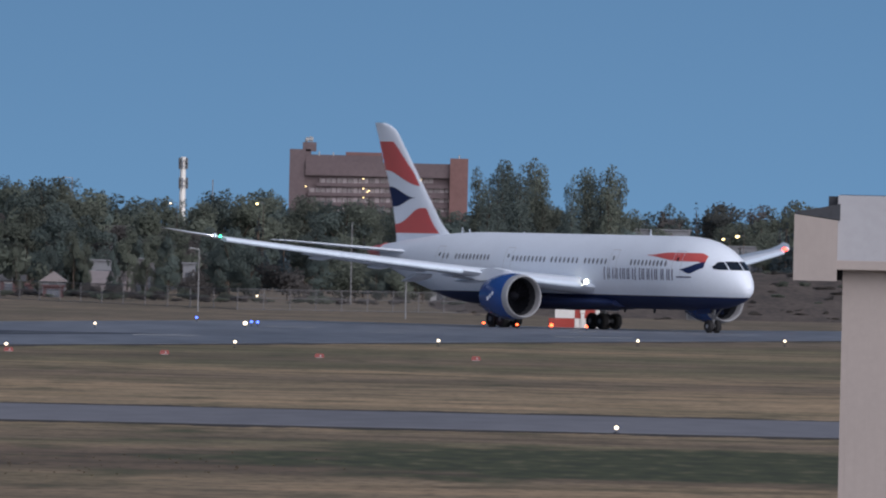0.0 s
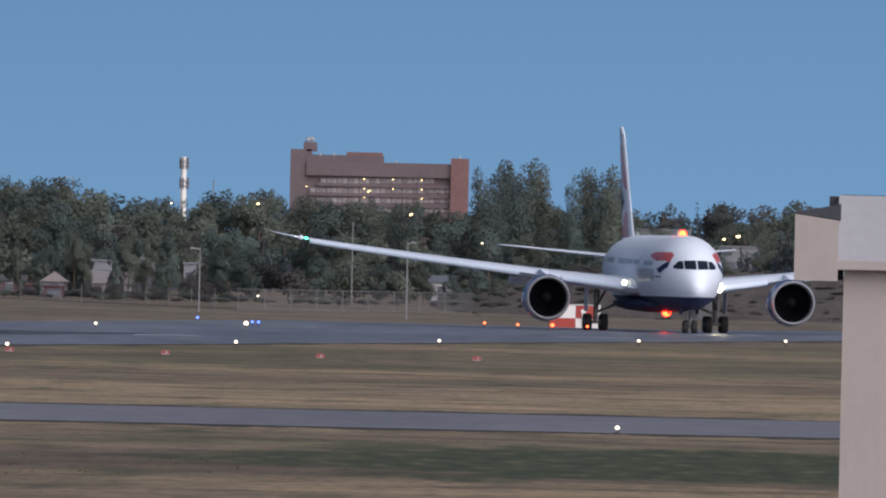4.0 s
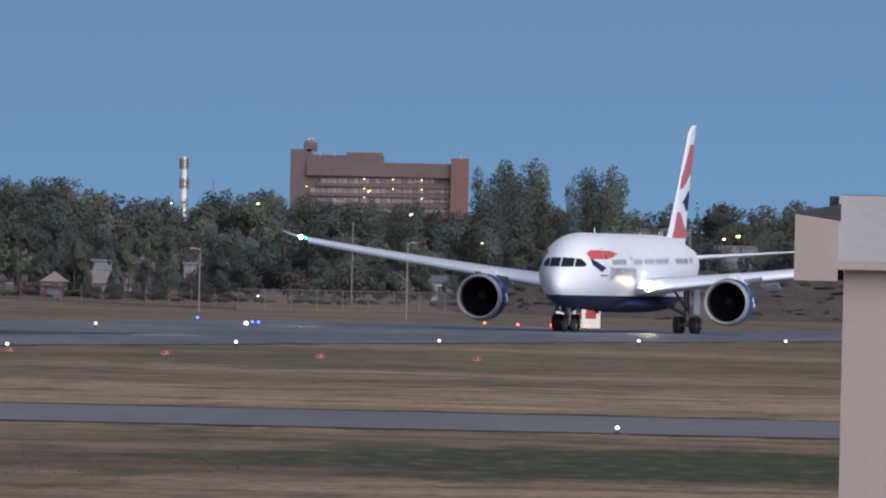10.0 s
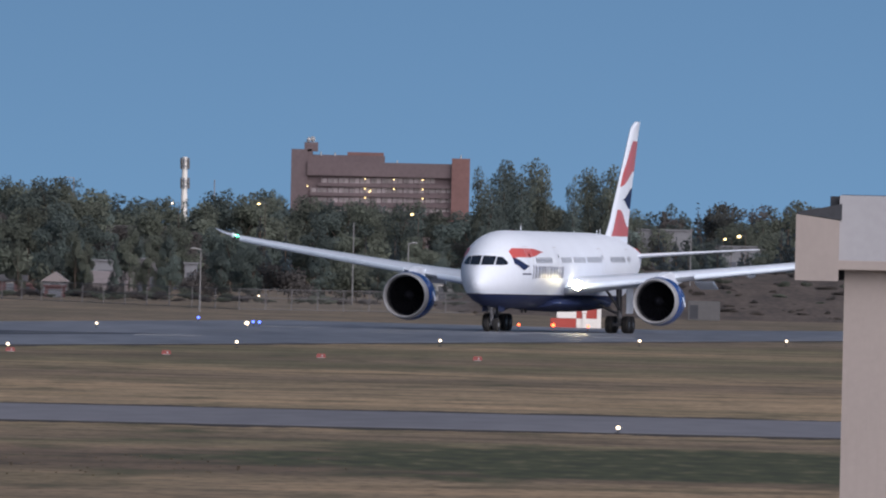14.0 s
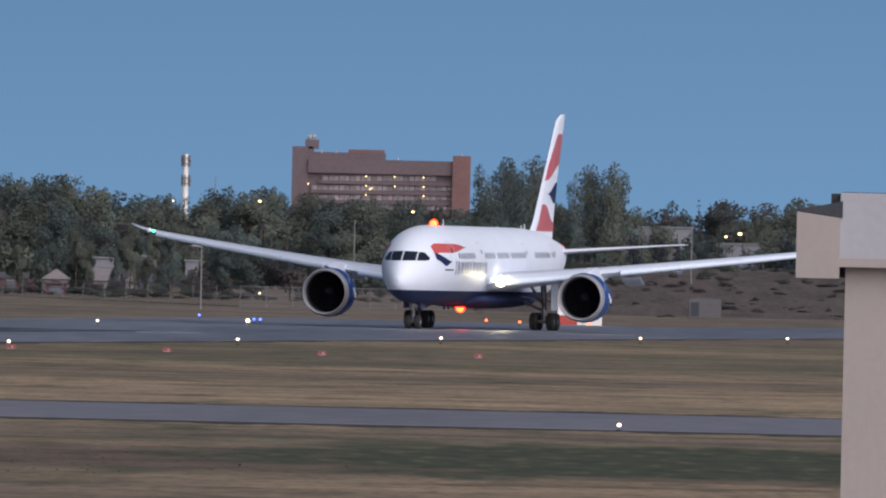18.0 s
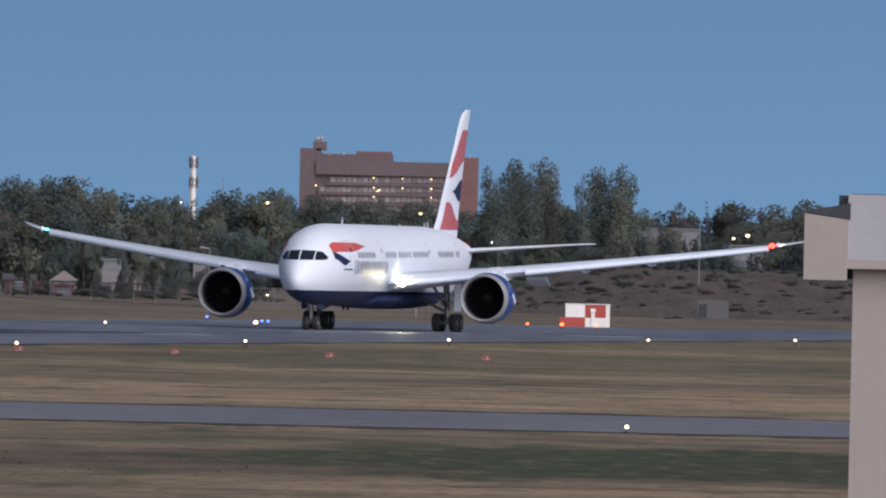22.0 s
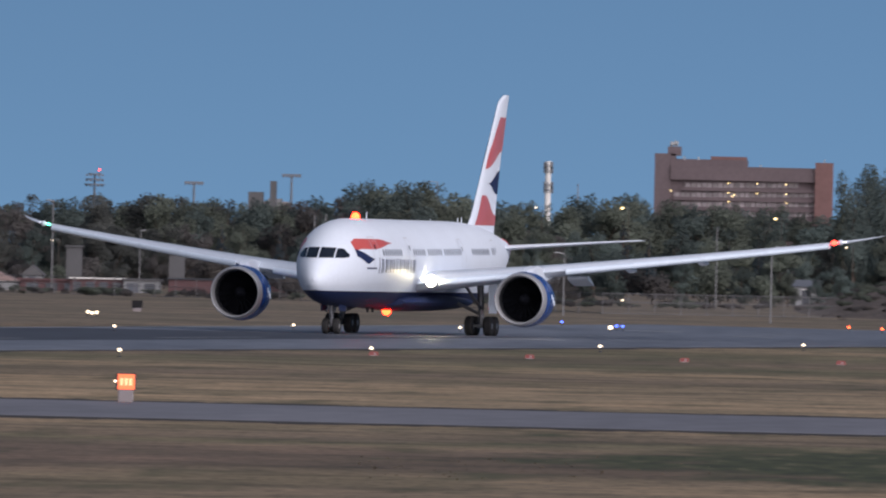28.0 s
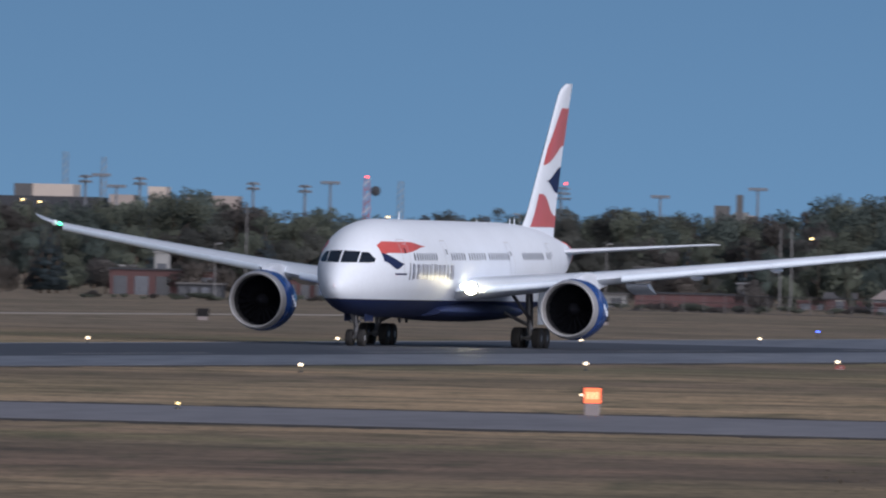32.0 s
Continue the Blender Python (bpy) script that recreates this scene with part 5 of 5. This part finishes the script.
shed(232, 276, 458, DH + 75, GALVWALL, TINROOF, "grey store half hidden by tree trunks", "store", bays=2)
shed(324, 346, 466, DH + 75, TINROOF, TINROOF, "pale hut half hidden by tree trunks", "hut", bays=1)
house(-10, 40, 498, 486, DH + 30, REDSIDING, SHINGLE, "small dull red house", openings=1)
house(758, 802, 500, 488, 2200, SIDING, TINROOF, "small white outbuilding with a pale roof", openings=1)
for h0, h1, v in ((1085, 1222, 407), (1262, 1368, 437), (1345, 1362, 470)):
    shed(h0, h1, v, 2640 - v * 0.1, TINROOF, TINROOF, "long white flat-roofed commercial building", "warehouse", "building", 16.0, 5)
for h0, h1, v in ((-529, -501, 428), (-347, -319, 441)):
    shed(h0, h1, v, DH + 50, GALVWALL, GALVWALL, "tall grey-blue sheet metal screen panel", "screen", "screen", 0.6, 0)
shed(-348, -142, 488, DH + 40, REDSIDING, ROOFDARK, "long dark red low screen wall", "screen_wall", "wall", 0.8, 0)
shed(-166, -138, 470, DH + 45, GALVWALL, TINROOF, "small grey hut by the screen wall", "hut", bays=1)

# ---- far airport buildings and masts ----
FAR = 4600.0
b = thing("terminal_building", "far pale flat terminal with a darker plant block", "building")
block(b, "hall", -1420, 293, -1345, 318, FAR, 30, HALLCREAM, "pale cream hall", 0)
block(b, "plant_block", -1450, 292, -1419, 318, FAR - 4, 20, GALVWALL, "", 0)
block(b, "roof_line", -1620, 313, -1300, 322, FAR - 30, 40, ROOFDARK, "long dark roof", 0)
block(b, "low_hall", -1212, 298, -1180, 330, FAR - 20, 20, HALLCREAM, "", 0)
block(b, "low_hall", -1281, 312, -1238, 330, FAR - 20, 20, CLADDING, "", 0)
block(b, "low_hall", -1142, 314, -1052, 330, FAR - 24, 20, CLADDING, "", 0)


b = thing("hangar", "far pale hangar roof above the tree tops", "building")
block(b, "hall", -190, 349, -138, 362, FAR - 60, 40, CONCRETE, "pale hall", 0)
block(b, "upper_hall", -172, 344, -150, 352, FAR - 70, 20, SIDING, "", 0)
block(b, "water_tank", -207, 332, -181, 349, FAR - 90, 9, GALVWALL, "dark square tank", 0)
block(b, "stair_tower", -168, 313, -157, 346, FAR - 80, 5, GALVWALL, "", 0)


def high_mast(h, v, kind, d=4200.0):
    p = spot(h, v, d)
    m = d / TICK
    t = thing("apron_light_mast", "tall far apron lighting mast with a head of lamps", "mast", "apron light masts")
    part("pole", rodded((p.x, d, 0), (p.x, d, p.z), 0.45, 0.25, 8), MASTGREY, t)
    w = {"wide": 17, "round": 12, "tower": 17}[kind] * m
    if kind == "wide":
        part("crossbar", boxed(p.x - w, p.x + w, d - 0.2, d + 0.2, p.z - 0.25, p.z + 0.2), MASTGREY, t)
        for k in range(6):
            x = p.x - w + 2 * w * (k + 0.5) / 6
            part("lamp_head", boxed(x - 0.3, x + 0.3, d - 0.5, d + 0.4, p.z - 0.65, p.z - 0.2, 0.08), MASTGREY, t)
    else:
        for j in range(2 if kind == "round" else 3):
            z = p.z - 1.3 * j
            part("ring", rodded((p.x, d, z - 0.12), (p.x, d, z + 0.12), w * (0.7 + 0.2 * j), seg=12), MASTGREY, t)
            for k in range(6):
                a = k * math.pi / 3
                part("lamp_head", boxed(p.x + w * 0.8 * math.cos(a) - 0.3, p.x + w * 0.8 * math.cos(a) + 0.3, d + w * 0.8 * math.sin(a) - 0.3, d + w * 0.8 * math.sin(a) + 0.3, z - 0.55, z - 0.14), MASTGREY, t)
    if kind == "tower":
        q = spot(h + 9, v - 7, d)
        part("obstruction_light", ball(0.28, (q.x, d - 2.2, q.z), sub=1), REDLAMP, t, "red obstruction light")
        part("light_stem", rodded((q.x, d - 2.0, p.z - 1), (q.x, d - 2.0, q.z), 0.1), MASTGREY, t)
    return t


for h, v, kind in ((-479, 300, "tower"), (-303, 315, "wide"), (-130, 302, "wide"), (-1295, 276, "wide"), (-1323, 278, "round"), (-1268, 296, "wide"), (-1226, 282, "round"), (-1025, 291, "round"), (-933, 296, "round"), (-888, 290, "wide")):
    high_mast(h, v, kind)


def lattice_mast(h, v, d, red, dish):
    p = spot(h, v, d)
    t = thing("radio_mast", "far lattice mast with a red lamp and a dish" if dish else "far pale lattice radio mast", "mast", "radio masts")
    s = 0.9
    for dx, dy in ((-s, -s), (s, -s), (s, s), (-s, s)):
        part("leg", rodded((p.x + dx, d + dy, 0), (p.x + dx * 0.6, d + dy * 0.6, p.z), 0.14, 0.1, 5), REDPAINT if dish else MASTGREY, t)
    for k in range(10):
        z = p.z * (0.3 + 0.07 * k)
        part("brace", rodded((p.x - s * 0.8, d - s * 0.8, z), (p.x + s * 0.8, d - s * 0.8, z + p.z * 0.07), 0.09, seg=5), (WHITEPAINT if k % 2 else REDPAINT) if dish else GALV, t)
    if red:
        part("obstruction_light", ball(0.32, (p.x, d, p.z + 0.4), sub=1), REDLAMP, t, "red obstruction light")
    if dish:
        q = spot(h + 15, v + 22, d)
        part("dish", ball(1.3, (q.x, d, q.z), (1, 0.4, 1), 2), ROOFDARK, t, "dark round dish")


lattice_mast(-823, 284, 4300, True, True)
lattice_mast(-763, 288, 4400, False, False)
lattice_mast(-1358, 235, 4800, False, False)
lattice_mast(-1290, 245, 4850, False, False)


def street_lamp(h, v, d, mat, r=0.24, down=70):
    p = spot(h, v, d)
    t = thing("street_lamp", "lit street lamp among the trees", "street lamp", "street lamps", m=pose(p.x, d, 0))
    part("pole", rodded((0.9, 0.3, 0), (0.9, 0.3, p.z + 0.1), 0.045, 0.035, 6), BARK, t)
    part("arm", rodded((0.9, 0.3, p.z + 0.1), (0, 0, p.z + 0.2), 0.035, seg=5), MASTGREY, t)
    part("lamp", ball(r, (0, -0.1, p.z), (1.3, 1, 0.8), 1), mat, t, "glowing lamp")


for h, v in ((455, 361), (726, 380), (1280, 424), (1305, 419), (-35, 391), (-786, 352), (-671, 394), (-1435, 321), (-1405, 325)):
    street_lamp(h, v, 2040 if v > 390 and h < 1000 else 2330, STREETLAMP, 0.42 if h == -671 else 0.19 if h != 1305 else 0.26)
for h, v in ((302, 360), (852, 431), (-554, 418), (455, 524)):
    street_lamp(h, v, 2330 if v < 500 else 1860, WHITELAMP, 0.12)

light_pole(-92, 372, 490, 2040, r=0.12)
light_pole(-72, 372, 482, 2045, r=0.12)
light_pole(-555, 347, 458, 2050, arm=-0.5, r=0.11)
light_pole(-400, 400, 490, 2050, arm=0.4)
light_pole(-708, 368, 488, 2045, r=0.1)
light_pole(-778, 388, 498, 2040, r=0.1)
light_pole(-1094, 399, 470, 2050, arm=0.5)
light_pole(-1039, 330, 465, 2060, r=0.11)

TURNING = [(0, 24.41, 1343.55, -57.10), (1, 24.26, 1337.47, -64.16), (2, 23.37, 1331.90, -71.06), (3, 21.72, 1325.96, -77.92), (4, 19.90, 1320.03, -83.95), (5, 17.90, 1314.95, -88.96), (6, 15.80, 1310.62, -93.33), (7, 13.73, 1306.67, -96.71), (8, 11.99, 1302.58, -98.90), (9, 10.34, 1298.08, -100.43), (10, 8.70, 1293.06, -101.56), (11, 7.11, 1287.67, -102.20), (12, 5.52, 1282.13, -102.66), (13, 3.94, 1276.45, -103.00), (14, 2.48, 1270.50, -103.04), (15, 1.09, 1264.13, -102.93)]
ROLLING = [(16, -0.36, 1257.29, -102.93), (17, -1.87, 1249.98, -102.94), (18, -3.42, 1242.29, -102.82), (19, -5.09, 1234.31, -102.75), (20, -6.87, 1226.01, -102.62), (21, -8.95, 1217.55, -102.74), (22, -11.22, 1208.70, -102.74), (23, -13.66, 1198.47, -102.58), (24, -16.55, 1185.82, -102.53), (25, -19.91, 1170.56, -102.48), (26, -23.63, 1152.94, -102.30), (27, -27.70, 1133.06, -102.02), (28, -32.37, 1111.40, -101.98), (29, -37.51, 1088.10, -101.95), (30, -43.18, 1062.60, -101.92), (31, -49.21, 1034.45, -101.89), (32, -55.70, 1004.19, -101.93)]
TAXI = TURNING + ROLLING


def motions():
    spin = ((-5, 180), (-4, 100), (-3, 20), (-2, 0), (0, 0), (2, 0), (3, -20), (4, -100), (5, -180))
    tip = ((-6, 88), (-5, 40), (-4, 0), (0, 0), (4, 0), (5, 40), (6, 88))
    for hood, at, times in FLASHERS:
        # strobes turn round, beacons tip out of the body and back
        rows = [(0.0, hood.matrix_basis.copy())]
        for f in times:
            if times is WHITE_TIMES:
                rows += [(f + k / 30, pose(*at, 0, 0, a)) for k, a in spin]
            else:
                rows += [(f + k / 30, sunk(at, a)) for k, a in tip]
        walk(hood, rows + [(32.0, rows[0][1])])
    # the wheels roll with the way gone, a fifth of a turn from row to row
    way = [0.0]
    for p, q in zip(TAXI, TAXI[1:]):
        way.append(way[-1] + math.hypot(q[1] - p[1], q[2] - p[2]))
    for w, at, r in WHEELS:
        n = int(way[-1] / r / radians(72))
        rows = [(float(np.interp(k * radians(72) * r, way, [p[0] for p in TAXI])), pose(*at, 0, 72 * k, 0)) for k in range(n + 1)]
        walk(w, rows + [(32.0, pose(*at, 0, math.degrees(way[-1] / r), 0))])
    # the body leans a little to port as the plane gathers speed
    lean = lambda t: float(np.interp(t, [27, 29, 30, 31, 32], [0, -0.14, -0.22, -0.27, -0.36]))
    rise = lambda t: float(np.interp(t, [30, 32], [0.03, 0.0]))
    walk(plane, [(t, pose(x, y, rise(t), lean(t), 0, a)) for t, x, y, a in TAXI])


motions()
